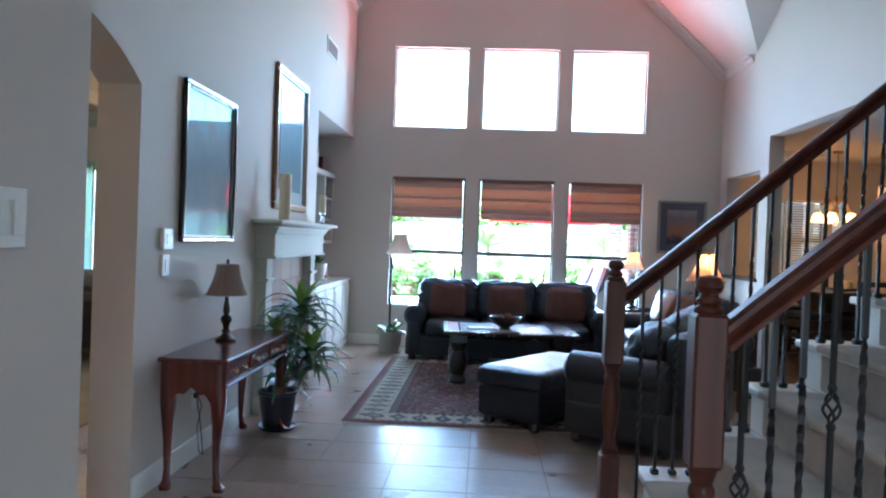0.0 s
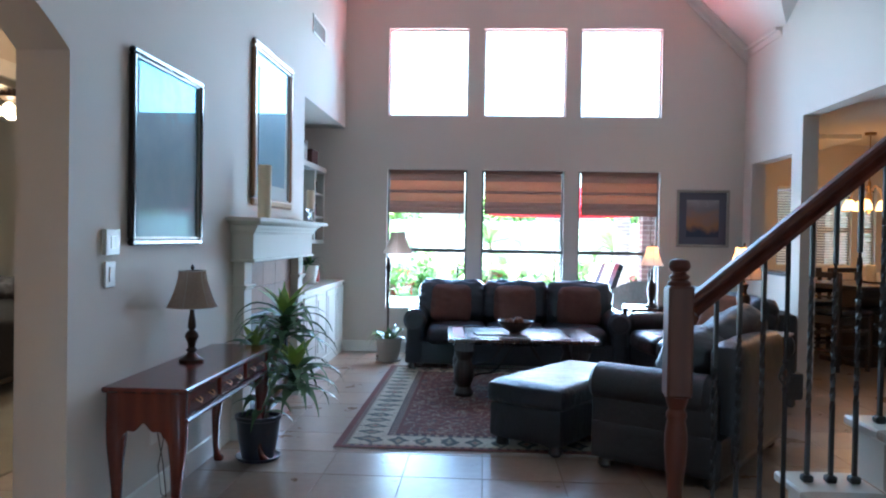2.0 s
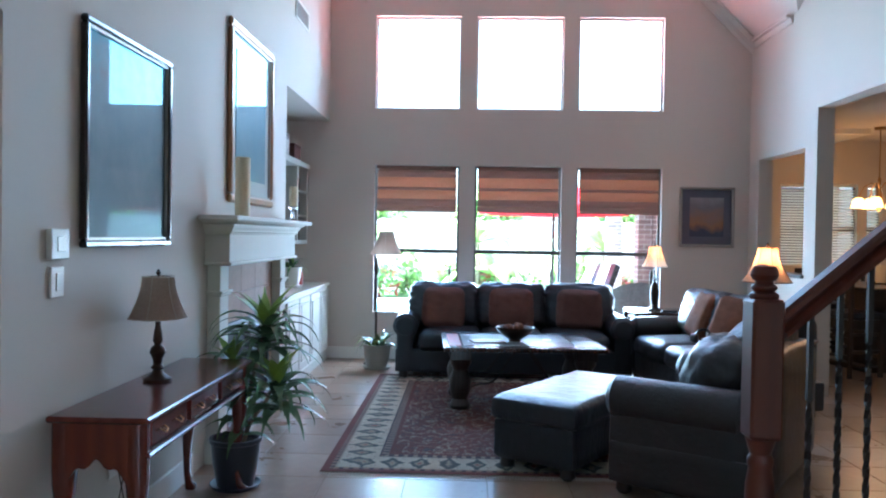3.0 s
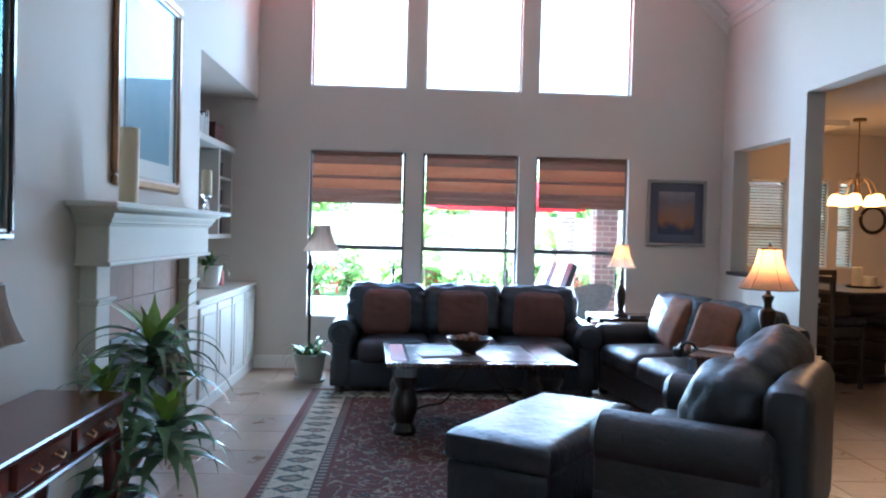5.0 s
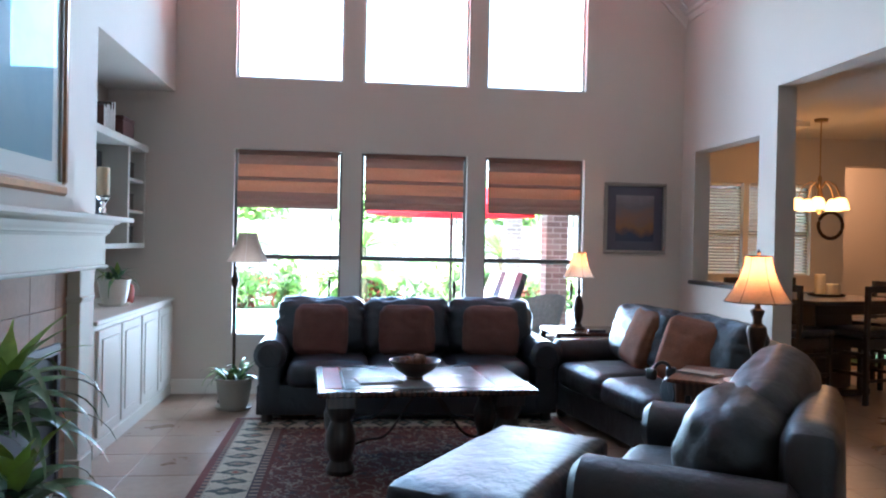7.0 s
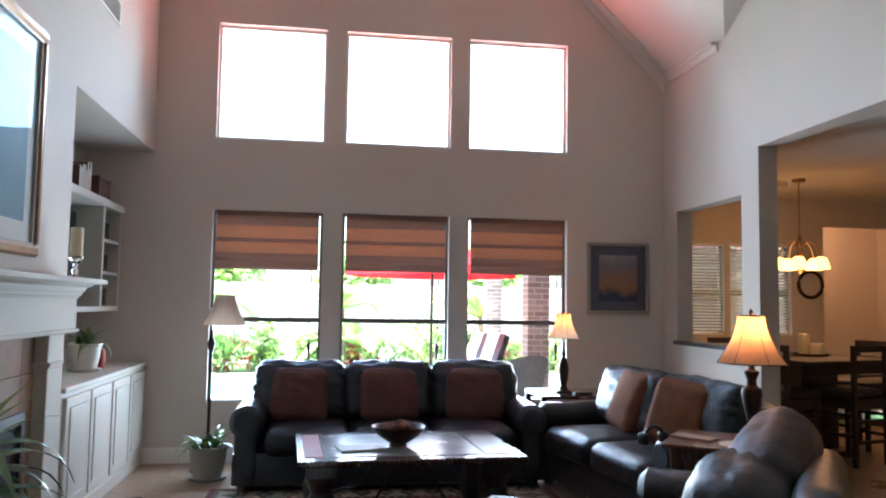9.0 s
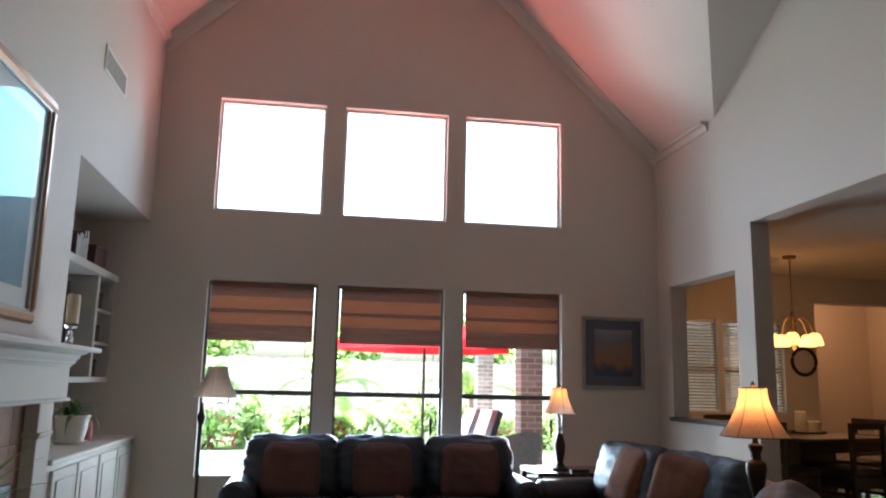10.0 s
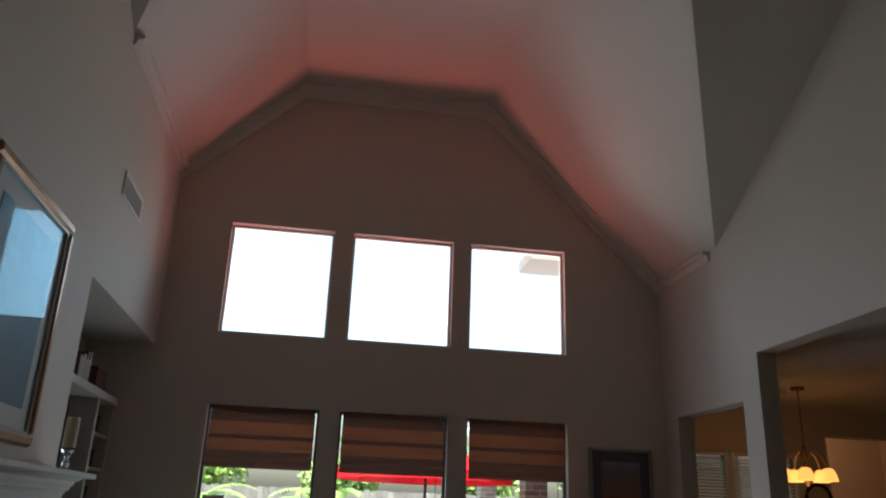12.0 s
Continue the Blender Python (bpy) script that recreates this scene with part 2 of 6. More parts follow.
def tube(bm, pts, r, n=8, taper=None):
    pts = [Vector(p) for p in pts]
    rings = []
    for i, p in enumerate(pts):
        d = (pts[min(i + 1, len(pts) - 1)] - pts[max(i - 1, 0)]).normalized()
        a = d.orthogonal().normalized() if abs(d.z) > 0.95 else d.cross(Vector((0, 0, 1))).normalized()
        b = d.cross(a).normalized()
        k = r if taper is None else r + (taper - r) * i / (len(pts) - 1)
        rings.append([bm.verts.new(p + a * k * math.cos(2 * math.pi * j / n) + b * k * math.sin(2 * math.pi * j / n)) for j in range(n)])
    for s, t in zip(rings, rings[1:]):
        for i in range(n):
            bm.faces.new((s[i], s[(i + 1) % n], t[(i + 1) % n], t[i]))
    bm.faces.new(rings[0][::-1])
    bm.faces.new(rings[-1])
    return bm


def soft(bm, x0, x1, y0, y1, z0, z1, r, n=10, puff=(0, 0, 0), wob=0.0, seed=0.0, m=None):
    """A cushion: a box with round edges, swollen faces and slight creases."""
    tmp = bmesh.new()
    bmesh.ops.create_cube(tmp, size=2)
    bmesh.ops.subdivide_edges(tmp, edges=tmp.edges[:], cuts=n, use_grid_fill=True)
    c = Vector(((x0 + x1) / 2, (y0 + y1) / 2, (z0 + z1) / 2))
    h = Vector(((x1 - x0) / 2, (y1 - y0) / 2, (z1 - z0) / 2))
    rr = min(r, h.x, h.y, h.z)
    for v in tmp.verts:
        u = v.co.copy()
        p = Vector((u.x * h.x, u.y * h.y, u.z * h.z))
        q = Vector([max(-(h[i] - rr), min(h[i] - rr, p[i])) for i in range(3)])
        d = p - q
        if d.length > 1e-9:
            p = q + d.normalized() * rr
        for i in range(3):
            j, k = (i + 1) % 3, (i + 2) % 3
            p[i] += math.copysign(puff[i] * max(0, 1 - u[j] ** 2) * max(0, 1 - u[k] ** 2), u[i]) * (abs(u[i]) ** 2)
        if wob:
            w = noise.noise(Vector((p.x * 5 + seed, p.y * 5, p.z * 5))) + 0.9 * noise.noise(Vector((p.x * 9 + seed, p.y * 9, p.z * 22))) + 0.35 * noise.noise(Vector((p.x * 28, p.y * 28 + seed, p.z * 28)))
            p += p.normalized() * wob * w
        v.co = c + p
    if m:
        bmesh.ops.transform(tmp, matrix=m, verts=tmp.verts[:])
    me = bpy.data.meshes.new("tmp")
    tmp.to_mesh(me)
    tmp.free()
    bm.from_mesh(me)
    bpy.data.meshes.remove(me)
    return bm


def cyl_y(bm, x, z, y0, y1, r, n=20, bevel=0.0):
    """A lying cylinder along y."""
    m = Matrix.Translation((x, 0, z)) @ Matrix.Rotation(radians(-90), 4, "X")
    prof = [(r - bevel, y0), (r, y0 + bevel), (r, y1 - bevel), (r - bevel, y1)] if bevel else [(r, y0), (r, y1)]
    return lathe(bm, prof, n, m=m)


def panel(axis, at, thick, u0, u1, z0, z1, holes):
    """A wall: axis 'x' stands at x = at and runs along y, 'y' stands at y = at and runs along x; holes go through it."""
    us = sorted({u0, u1, *[h[0] for h in holes], *[h[1] for h in holes]})
    zs = sorted({z0, z1, *[h[2] for h in holes], *[h[3] for h in holes]})
    bm = bmesh.new()

    def solid(i, j):
        if not (0 <= i < len(us) - 1 and 0 <= j < len(zs) - 1):
            return False
        cu, cz = (us[i] + us[i + 1]) / 2, (zs[j] + zs[j + 1]) / 2
        return not any(a < cu < b and c < cz < d for a, b, c, d in holes)

    def at3(u, d, z):
        return (at + d, u, z) if axis == "x" else (u, at + d, z)

    def quad(*ps):
        bm.faces.new([bm.verts.new(at3(*p)) for p in ps])

    for i in range(len(us) - 1):
        for j in range(len(zs) - 1):
            if not solid(i, j):
                continue
            a, b, c, d = us[i], us[i + 1], zs[j], zs[j + 1]
            for t in (0, thick):
                quad((a, t, c), (b, t, c), (b, t, d), (a, t, d))
            if not solid(i - 1, j):
                quad((a, 0, c), (a, thick, c), (a, thick, d), (a, 0, d))
            if not solid(i + 1, j):
                quad((b, 0, c), (b, thick, c), (b, thick, d), (b, 0, d))
            if not solid(i, j - 1):
                quad((a, 0, c), (b, 0, c), (b, thick, c), (a, thick, c))
            if not solid(i, j + 1):
                quad((a, 0, d), (b, 0, d), (b, thick, d), (a, thick, d))
    bmesh.ops.remove_doubles(bm, verts=bm.verts[:], dist=0.0005)
    return bm


def structure(name, bm, material, label="", smooth=False):
    ob = part(name, bm, material, smooth=smooth)
    return tagged(ob, label=label, kind="structure")


# ---- walls, ceilings, floors ----
UW = [(-0.95, -0.01), (0.165, 1.12), (1.29, 2.22)]
UZ, LZ = (2.78, 3.81), (0.51, 2.16)
holes = [(a, b, *z) for a, b in UW for z in (UZ, LZ)]
structure("wall_north", panel("y", YW, 0.16, XL - 0.7, XR + 0.15, 0, 5.7, holes), WALL, "beige painted window wall under the vault")

# west wall with an arched opening and the niche
ARC_C, ARC_A, ARC_R, ARC_Z = 2.72, 0.9, 1.7, 2.09


def arched_wall():
    """The wall beside the arch, with a flat arc above the opening."""
    y0, y1, zt = ARC_C - ARC_A, ARC_C + ARC_A, 2.40
    bm = panel("x", XL, -0.22, 1.5, 7.6, 0, 5.7, [(y0, y1, 0, zt)])
    n = 24
    low = math.sqrt(ARC_R ** 2 - ARC_A ** 2)

    def arc(i):
        y = y0 + (y1 - y0) * i / n
        return y, ARC_Z + math.sqrt(ARC_R ** 2 - (y - ARC_C) ** 2) - low
    for i in range(n):
        (a, za), (b, zb) = arc(i), arc(i + 1)
        f = [bm.verts.new((XL, *p)) for p in ((a, za), (b, zb), (b, zt), (a, zt))]
        g = [bm.verts.new((XL - 0.22, *p)) for p in ((a, za), (b, zb), (b, zt), (a, zt))]
        bm.faces.new(f)
        bm.faces.new(g[::-1])
        bm.faces.new((f[0], g[0], g[1], f[1]))
    bmesh.ops.remove_doubles(bm, verts=bm.verts[:], dist=0.0005)
    return bm


structure("wall_west", arched_wall(), WALL, "grey-beige painted wall with a low arched opening")
structure("wall_west_upper", boxes((XL - 0.7, XL, 7.6, YW, 2.635, 5.7)), WALL, "painted wall above the shelf niche")
structure("wall_niche_back", boxes((XL - 0.68, XL - 0.56, 7.6, YW, 0, 2.635)), WALL, "back wall of the shelf niche")
structure("wall_niche_side", boxes((XL - 0.56, XL - 0.22, 7.5, 7.6, 0, 2.635)), WALL, "side wall of the shelf niche")

# east wall: pass-through near the window wall, wide opening to the dining room
structure("wall_east", panel("x", XR, 0.15, YB, YW, 0, 5.7, [(8.28, 9.39, 1.04, 2.24), (3.9, 8.04, 0.0, 2.57)]), WALL, "beige painted wall with a wide opening and a pass-through")
structure("sill_pass_through", boxes((XR - 0.03, XR + 0.153, 8.25, 9.42, 1.04, 1.075), bevel=0.006), ESPRESSO, "dark wooden sill of the pass-through")

# foyer: wall corner close to the start of the walk, and the walls behind
structure("wall_foyer_west", boxes((-0.84, -0.69, YB, 1.68, 0, 5.7)), WALL, "grey-beige painted foyer wall")
structure("wall_foyer_return", boxes((XL - 0.22, -0.84, 1.5, 1.66, 0, 5.7)), WALL, "short painted wall beside the arch")
# its opening is out of view, added to let daylight in from behind
structure("wall_south", panel("y", YB - 0.16, 0.16, -0.84, XR + 0.15, 0, 5.7, [(0.9, 1.9, 0.8, 2.25)]), WALL, "painted wall behind the foyer")


def ceiling():
    def right(x):
        return 3.55 + 1.0 * (3.17 - x)

    def left(x):
        return 4.3 + 0.95 * (x + 1.46)
    pr, pl, top = 1.42, -0.407, 5.3
    k = 0.55

    def y_of(x, z):
        return 8.47 - (z - 3.57 - 0.04 * (3.17 - x)) / k
    A, B = (XR, YW, right(XR)), (XR, y_of(XR, 3.55), 3.55)
    C, D = (pr, y_of(pr, top), top), (pr, YW, top)
    E_, F_ = (pl, YW, top), (pl, y_of(pl, top), top)
    G, H = (XL, y_of(XL, 4.3), 4.3), (XL, YW, 4.3)
    I, J = (XR, y_of(XR, top), top), (XL, y_of(XL, top), top)
    K, L = (XR, YB, top), (XL - 0.2, YB, top)
    M = (XL - 0.2, J[1], top)
    bm = bmesh.new()
    vs = {}

    def v(p):
        key = tuple(round(c, 4) for c in p)
        if key not in vs:
            vs[key] = bm.verts.new(p)
        return vs[key]
    for poly in ((A, B, C, D), (D, C, F_, E_), (E_, F_, G, H), (B, I, C), (G, F_, J), (I, K, L, M, J, F_, C)):
        bm.faces.new([v(p) for p in poly])
    bmesh.ops.recalc_face_normals(bm, faces=bm.faces[:])
    if sum(f.normal.z * f.calc_area() for f in bm.faces) > 0:
        bmesh.ops.reverse_faces(bm, faces=bm.faces[:])
    ext = bmesh.ops.extrude_face_region(bm, geom=bm.faces[:])
    for g in ext["geom"]:
        if isinstance(g, bmesh.types.BMVert):
            g.co.z += 0.15
    return bm


structure("ceiling", ceiling(), CEIL, "vaulted painted ceiling with hips above the windows")


def crown(pts, inward, w=0.12, h=0.13):
    """Crown moulding along a line, stepping down the wall and out from it."""
    bm = bmesh.new()
    prof = [(0, 0), (0, -h), (0.015, -h), (0.02, -h * 0.75), (w * 0.45, -h * 0.35), (w * 0.8, -0.03), (w, -0.02), (w, 0)]
    rings = [[bm.verts.new(Vector(p) + Vector(inward) * a + Vector((0, 0, b + 0.02))) for a, b in prof] for p in pts]
    for s, t in zip(rings, rings[1:]):
        for i in range(len(prof)):
            j = (i + 1) % len(prof)
            bm.faces.new((s[i], s[j], t[j], t[i]))
    for r in (rings[0], rings[-1]):
        bm.faces.new(r)
    return bm


structure("trim_crown_north", crown([(XL, YW, 4.28), (-0.407, YW, 5.28), (1.42, YW, 5.28), (XR, YW, 3.53)], (0, -1, 0)), CROWN, "painted crown moulding on the window wall")
structure("trim_crown_east", crown([(XR, YW - 0.1, 3.53), (XR, 8.60, 3.53)], (-1, 0, 0), 0.07, 0.08), CROWN, "painted crown moulding on the painted wall")
structure("trim_crown_west", crown([(XL, YW - 0.1, 4.28), (XL, 7.5, 4.28)], (1, 0, 0), 0.07, 0.08), CROWN, "painted crown moulding on the painted wall")
BASE = [(XL + 0.0, XL + 0.016, 3.62, 5.4, 0, 0.13), (-0.69, -0.674, YB, 1.68, 0, 0.13), (XL - 0.1, XR, YW - 0.016, YW, 0, 0.13), (XR - 0.016, XR, 8.04, YW - 0.016, 0, 0.13)]
for r in BASE:
    structure("baseboard", boxes(r, bevel=0.004), TRIM, "white painted baseboard")

structure("floor", boxes((XL - 5.6, XD, YB, YW + 1.6, -0.16, -0.004)), GROUT, "tiled floor with dark grout")
structure("floor_bedroom", boxes((-7.0, -2.45, 2.0, 12.0, -0.003, 0.012)), CARPET2, "grey-green bedroom carpet")

# dining room shell
structure("wall_dining_north", panel("y", YD, 0.16, XR, XD, 0, 2.9, [(4.06, 4.505, 1.07, 2.12), (4.575, 5.02, 1.07, 2.12), (5.14, 5.33, 1.07, 2.12), (5.74, 7.3, 0, 2.35)]), WALL, "beige painted dining room wall")
structure("wall_dining_east", boxes((XD, XD + 0.16, 2.0, YD + 1.6, 0, 2.9)), WALL, "beige painted dining room wall")
structure("wall_dining_south", boxes((XR + 0.15, XD, 2.0, 2.16, 0, 2.9)), WALL, "beige painted dining room wall")
structure("wall_dining_west", boxes((XR, XR + 0.15, YW + 0.16, YD, 0, 2.9)), WALL, "short painted wall of the dining bay")
structure("wall_alcove", boxes((5.4, XD, YD + 1.5, YD + 1.66, 0, 2.9), (5.5, 5.6, YD + 0.16, YD + 1.5, 0, 2.9)), WALL, "painted wall of the lit passage")
structure("ceiling_dining", boxes((XR + 0.15, XD + 0.16, 2.0, YD + 1.66, HD, HD + 0.15), (XR, XR + 0.15, YW, YD, HD, HD + 0.15)), CEIL, "low painted dining room ceiling")

# hall and bedroom beyond the arch
structure("wall_hall", panel("x", -2.6, -0.14, 1.5, 8.5, 0, 2.9, [(3.2, 6.2, 0, 2.25)]), WALL, "painted hall wall with a cased opening")
structure("trim_casing", boxes((-2.6, -2.575, 3.1, 6.3, 2.25, 2.35), (-2.6, -2.575, 6.2, 6.3, 0, 2.25), (-2.6, -2.575, 3.1, 3.2, 0, 2.25), bevel=0.004), TRIM, "white door casing")
structure("wall_hall_end", boxes((-2.6, XL - 0.22, 6.6, 6.74, 0, 2.9), (-2.6, XL - 0.22, 1.36, 1.5, 0, 2.9)), WALL, "painted end wall of the hall")
structure("ceiling_hall", boxes((-7.1, XL - 0.22, 1.4, 12.2, 2.8, 2.95)), CEIL, "painted hall ceiling")
structure("wall_bedroom", panel("y", 10.6, 0.14, -7.0, -2.6, 0, 2.9, [(-5.98, -5.3, 0.66, 2.2)]), WALL, "painted bedroom wall")
structure("wall_bedroom_west", boxes((-7.1, -7.0, 1.4, 10.7, 0, 2.9), (-7.0, -2.7, 1.36, 1.5, 0, 2.9)), WALL, "painted bedroom wall")
structure("wall_bedroom_east", boxes((-2.74, -2.6, 8.5, 10.6, 0, 2.9)), WALL, "painted bedroom wall")


# ---- windows ----
def sash_window(name, a, b, z0, z1, y, rail=None, label="", fm=FRAMEW):
    e = thing(name, label, "window")
    tagged(e, kind="structure")
    y0, y1 = y + 0.07, y + 0.11
    w = 0.022
    part("window_frame", boxes((a, a + w, y0, y1, z0, z1), (b - w, b, y0, y1, z0, z1), (a + w, b - w, y0, y1, z0, z0 + w), (a + w, b - w, y0, y1, z1 - w, z1)), fm, e, smooth=False)
    cuts = [z0 + w] + ([rail] if rail else []) + [z1 - w]
    if rail:
        part("meeting_rail", boxes((a + w, b - w, y0 - 0.01, y1, rail - 0.022, rail + 0.022), bevel=0.004), FRAMEW, e)
    for lo, hi in zip(cuts, cuts[1:]):
        pn = part("pane", boxes((a + w, b - w, y0 + 0.018, y0 + 0.022, lo, hi)), PANE, e, smooth=False)
        pn.visible_shadow = False
    part("window_sill", boxes((a + 0.003, b - 0.003, y + 0.002, y0, z0 - 0.0, z0 + 0.018), bevel=0.004), TRIM, e)


for i, (a, b) in enumerate(UW):
    sash_window("window_%d" % (i + 1), a, b, *UZ, YW, None, "fixed square upper window in a white reveal", TRIM)
    sash_window("window_%d" % (i + 4), a, b, *LZ, YW, 1.21, "tall sash window with a dark meeting rail")
for i, (a, b) in enumerate(((4.06, 4.505), (4.575, 5.02), (5.14, 5.33))):
    sash_window("window_%d" % (i + 7), a, b, 1.07, 2.12, YD, 1.55, "dining room sash window behind white blinds")
sash_window("window_10", -5.98, -5.3, 0.66, 2.2, 10.6, None, "bedroom window with a pale drape")


# ---- living room ----
SLATY = shade_mat("roman_shade_fabric", (0.40, 0.19, 0.11), 0.26)
SLATD = shade_mat("roman_shade_border", (0.25, 0.145, 0.11), 0.20)
for a, b in UW:
    e = thing("roman_shade", "rust and brown striped fabric roman shade half drawn up", "window shade", (a + b) / 2, YW, 0, group="roman shades in the windows")
    w = (b - a) / 2 - 0.03
    part("headrail", boxes((-w, w, 0.01, 0.05, 2.115, 2.155), bevel=0.004), SLATD, e, smooth=False)
    levels = [2.115, 2.03, 1.92, 1.885, 1.79, 1.715, 1.645]
    for k, (hi, lo) in enumerate(zip(levels, levels[1:])):
        bm = bmesh.new()
        rows = []
        for s in range(7):
            t = s / 6
            z = hi + (lo - hi) * t
            yy = 0.045 - 0.016 * math.sin(math.pi * t) - 0.004 * k
            rows.append([bm.verts.new((-w + 2 * w * c / 10, yy + 0.002 * math.sin(c * 1.7 + k), z)) for c in range(11)])
        for r, s2 in zip(rows, rows[1:]):
            for c in range(10):
                bm.faces.new((r[c], r[c + 1], s2[c + 1], s2[c]))
        bmesh.ops.solidify(bm, geom=bm.faces[:], thickness=0.004)
        part("fold", bm, SLATY if k in (1, 3) else SLATD, e, "rust striped fabric fold" if k in (1, 3) else "brown fabric fold")
    bm = bmesh.new()
    tube(bm, [(w - 0.055, 0.03, 1.66), (w - 0.06, 0.03, 1.3), (w - 0.065, 0.03, 1.02)], 0.0035, 6)
    part("cord", bm, BRONZE, e, "dark pull cord")
    bm = bmesh.new()
    lathe(bm, [(0.004, 1.03), (0.016, 1.0), (0.018, 0.96), (0.010, 0.93), (0.014, 0.90), (0.006, 0.86)], 12, w - 0.065, 0.03)
    part("tassel", bm, BRONZE, e)


def cushion(parent, name, m, w, h, t, mat, label="", wob=0.006, seed=0.0, k=0.42):
    bm = bmesh.new()
    soft(bm, -w / 2, w / 2, -t / 2, t / 2, -h / 2, h / 2, min(t, h, w) * k, 22, (0.01, t * 0.16, 0.012), wob, seed, m)
    return part(name, bm, mat, parent, label)


def sofa(name, label, x, y, turn, width, seats, depth=0.95, mat=LEATHER, arm=0.24, seed=1.0, slouch=False):
    """Seat front looks along local -y; the origin is the middle of the base's front."""
    e = thing(name, label, "sofa", x, y, 0, turn)
    hw = width / 2
    for fx in (-hw + 0.1, hw - 0.1):
        for fy in (0.12, depth - 0.12):
            bm = bmesh.new()
            lathe(bm, [(0.03, 0), (0.045, 0.02), (0.04, 0.07)], 12, fx, fy)
            part("foot", bm, ESPRESSO, e)
    bm = bmesh.new()
    soft(bm, -hw + 0.02, hw - 0.02, 0.05, depth - 0.04, 0.06, 0.30, 0.03, 8, (0, 0, 0), 0.003, seed)
    part("base", bm, mat, e)
    for s in (-1, 1):
        bm = bmesh.new()
        ax = s * (hw - arm / 2)
        soft(bm, ax - arm / 2 + 0.03, ax + arm / 2 - 0.03, 0.04, depth - 0.1, 0.08, 0.52, 0.05, 8, (0, 0, 0), 0.003, seed + s)
        cyl_y(bm, ax, 0.51, 0.03, depth - 0.12, arm / 2, 20, 0.035)
        part("arm", bm, mat, e)
    bm = bmesh.new()
    soft(bm, -hw + arm * 0.7, hw - arm * 0.7, depth - (0.19 if slouch else 0.24), depth, 0.1, 0.80 if slouch else 0.78, 0.07, 10, (0, 0.01, 0.01), 0.005, seed)
    part("back_frame", bm, mat, e)
    sw = (width - 2 * arm) / seats
    for i in range(seats):
        cx = -hw + arm + sw * (i + 0.5)
        bm = bmesh.new()
        soft(bm, cx - sw / 2 + 0.004, cx + sw / 2 - 0.004, 0.0, depth - 0.26, 0.27, 0.46, 0.07, 12, (0, 0.01, 0.025), 0.005, seed + i)
        part("seat_cushion", bm, mat, e)
        bw = (width - arm * 1.1) / seats
        bx = (i - (seats - 1) / 2) * bw
        m = Matrix.Translation((bx, depth - 0.34, 0.67)) @ Matrix.Rotation(radians(-14), 4, "X")
        if slouch:
            bm = bmesh.new()
            far = Matrix.Translation((bx - 0.18, depth - 0.30, 0.68)) @ Matrix.Rotation(radians(-26), 4, "X") @ Matrix.Rotation(radians(14), 4, "Y")
            soft(bm, -0.34, 0.34, -0.13, 0.13, -0.26, 0.24, 0.11, 20, (0.01, 0.05, 0.012), 0.009, seed, far)
            near = Matrix.Translation((bx + 0.17, depth - 0.35, 0.64)) @ Matrix.Rotation(radians(-30), 4, "X") @ Matrix.Rotation(radians(8), 4, "Y")
            soft(bm, -0.32, 0.26, -0.16, 0.16, -0.20, 0.19, 0.14, 20, (0.01, 0.05, 0.012), 0.010, seed + 4, near)
            part("back_cushion", bm, mat, e)
        else:
            cushion(e, "back_cushion", m, bw + 0.015, 0.46, 0.25, mat, seed=seed + 3.1 * i, wob=0.02, k=0.33)
    return e


def throw_pillow(label, m, w, h, t, mat, seed):
    e = thing("throw_pillow", label, "cushion", group="throw pillows on the sofas")
    e.matrix_world = m
    cushion(e, "cover", Matrix.Identity(4), w, h, t, mat, seed=seed, wob=0.008)
    bm = bmesh.new()
    pts = []
    for i in range(33):
        a = 2 * math.pi * i / 32
        c, s = math.cos(a), math.sin(a)
        pts.append((math.copysign(abs(c) ** 0.35, c) * (w / 2 - 0.012), 0, math.copysign(abs(s) ** 0.35, s) * (h / 2 - 0.012)))
    tube(bm, pts, 0.008, 6)
    part("piping", bm, LEATHER2, e, "brown leather piping")
    return e


S1X, S1Y = 0.545, 8.42
sofa("sofa", "dark brown leather three-seat sofa under the windows", S1X, S1Y, 0, 2.32, 3, 0.96, LEATHER, 0.24, 2.0)
for i, px in enumerate((-0.14, 0.54, 1.22)):
    throw_pillow("square rust fabric throw pillow leaning on the leather sofa", pose(px, S1Y + 0.43, 0.655, -16, (2, -1, 3)[i], (1, -2, 2)[i]), (0.41, 0.43, 0.44)[i], 0.40, 0.15, RUST, 5.0 + i)
sofa("loveseat", "brown leather two-seat sofa with sagging cushions beside the wall", 1.80, 7.88, -81, 1.86, 2, 0.98, LEATHER2, 0.22, 6.0)
ang = radians(-81)


def near_loveseat(lx, ly):
    return 1.80 + lx * math.cos(ang) - ly * math.sin(ang), 7.88 + lx * math.sin(ang) + ly * math.cos(ang)


for i, (lx, ly, tz) in enumerate(((-0.32, 0.54, -8), (0.41, 0.46, 24))):
    x, y = near_loveseat(lx, ly)
    throw_pillow("tan suede throw pillow with dark trim on the loveseat", pose(x, y, 0.675, -20, (6, 7)[i], -81 + tz), (0.40, 0.42)[i], 0.44, 0.15, TAN, 15.0 + i)

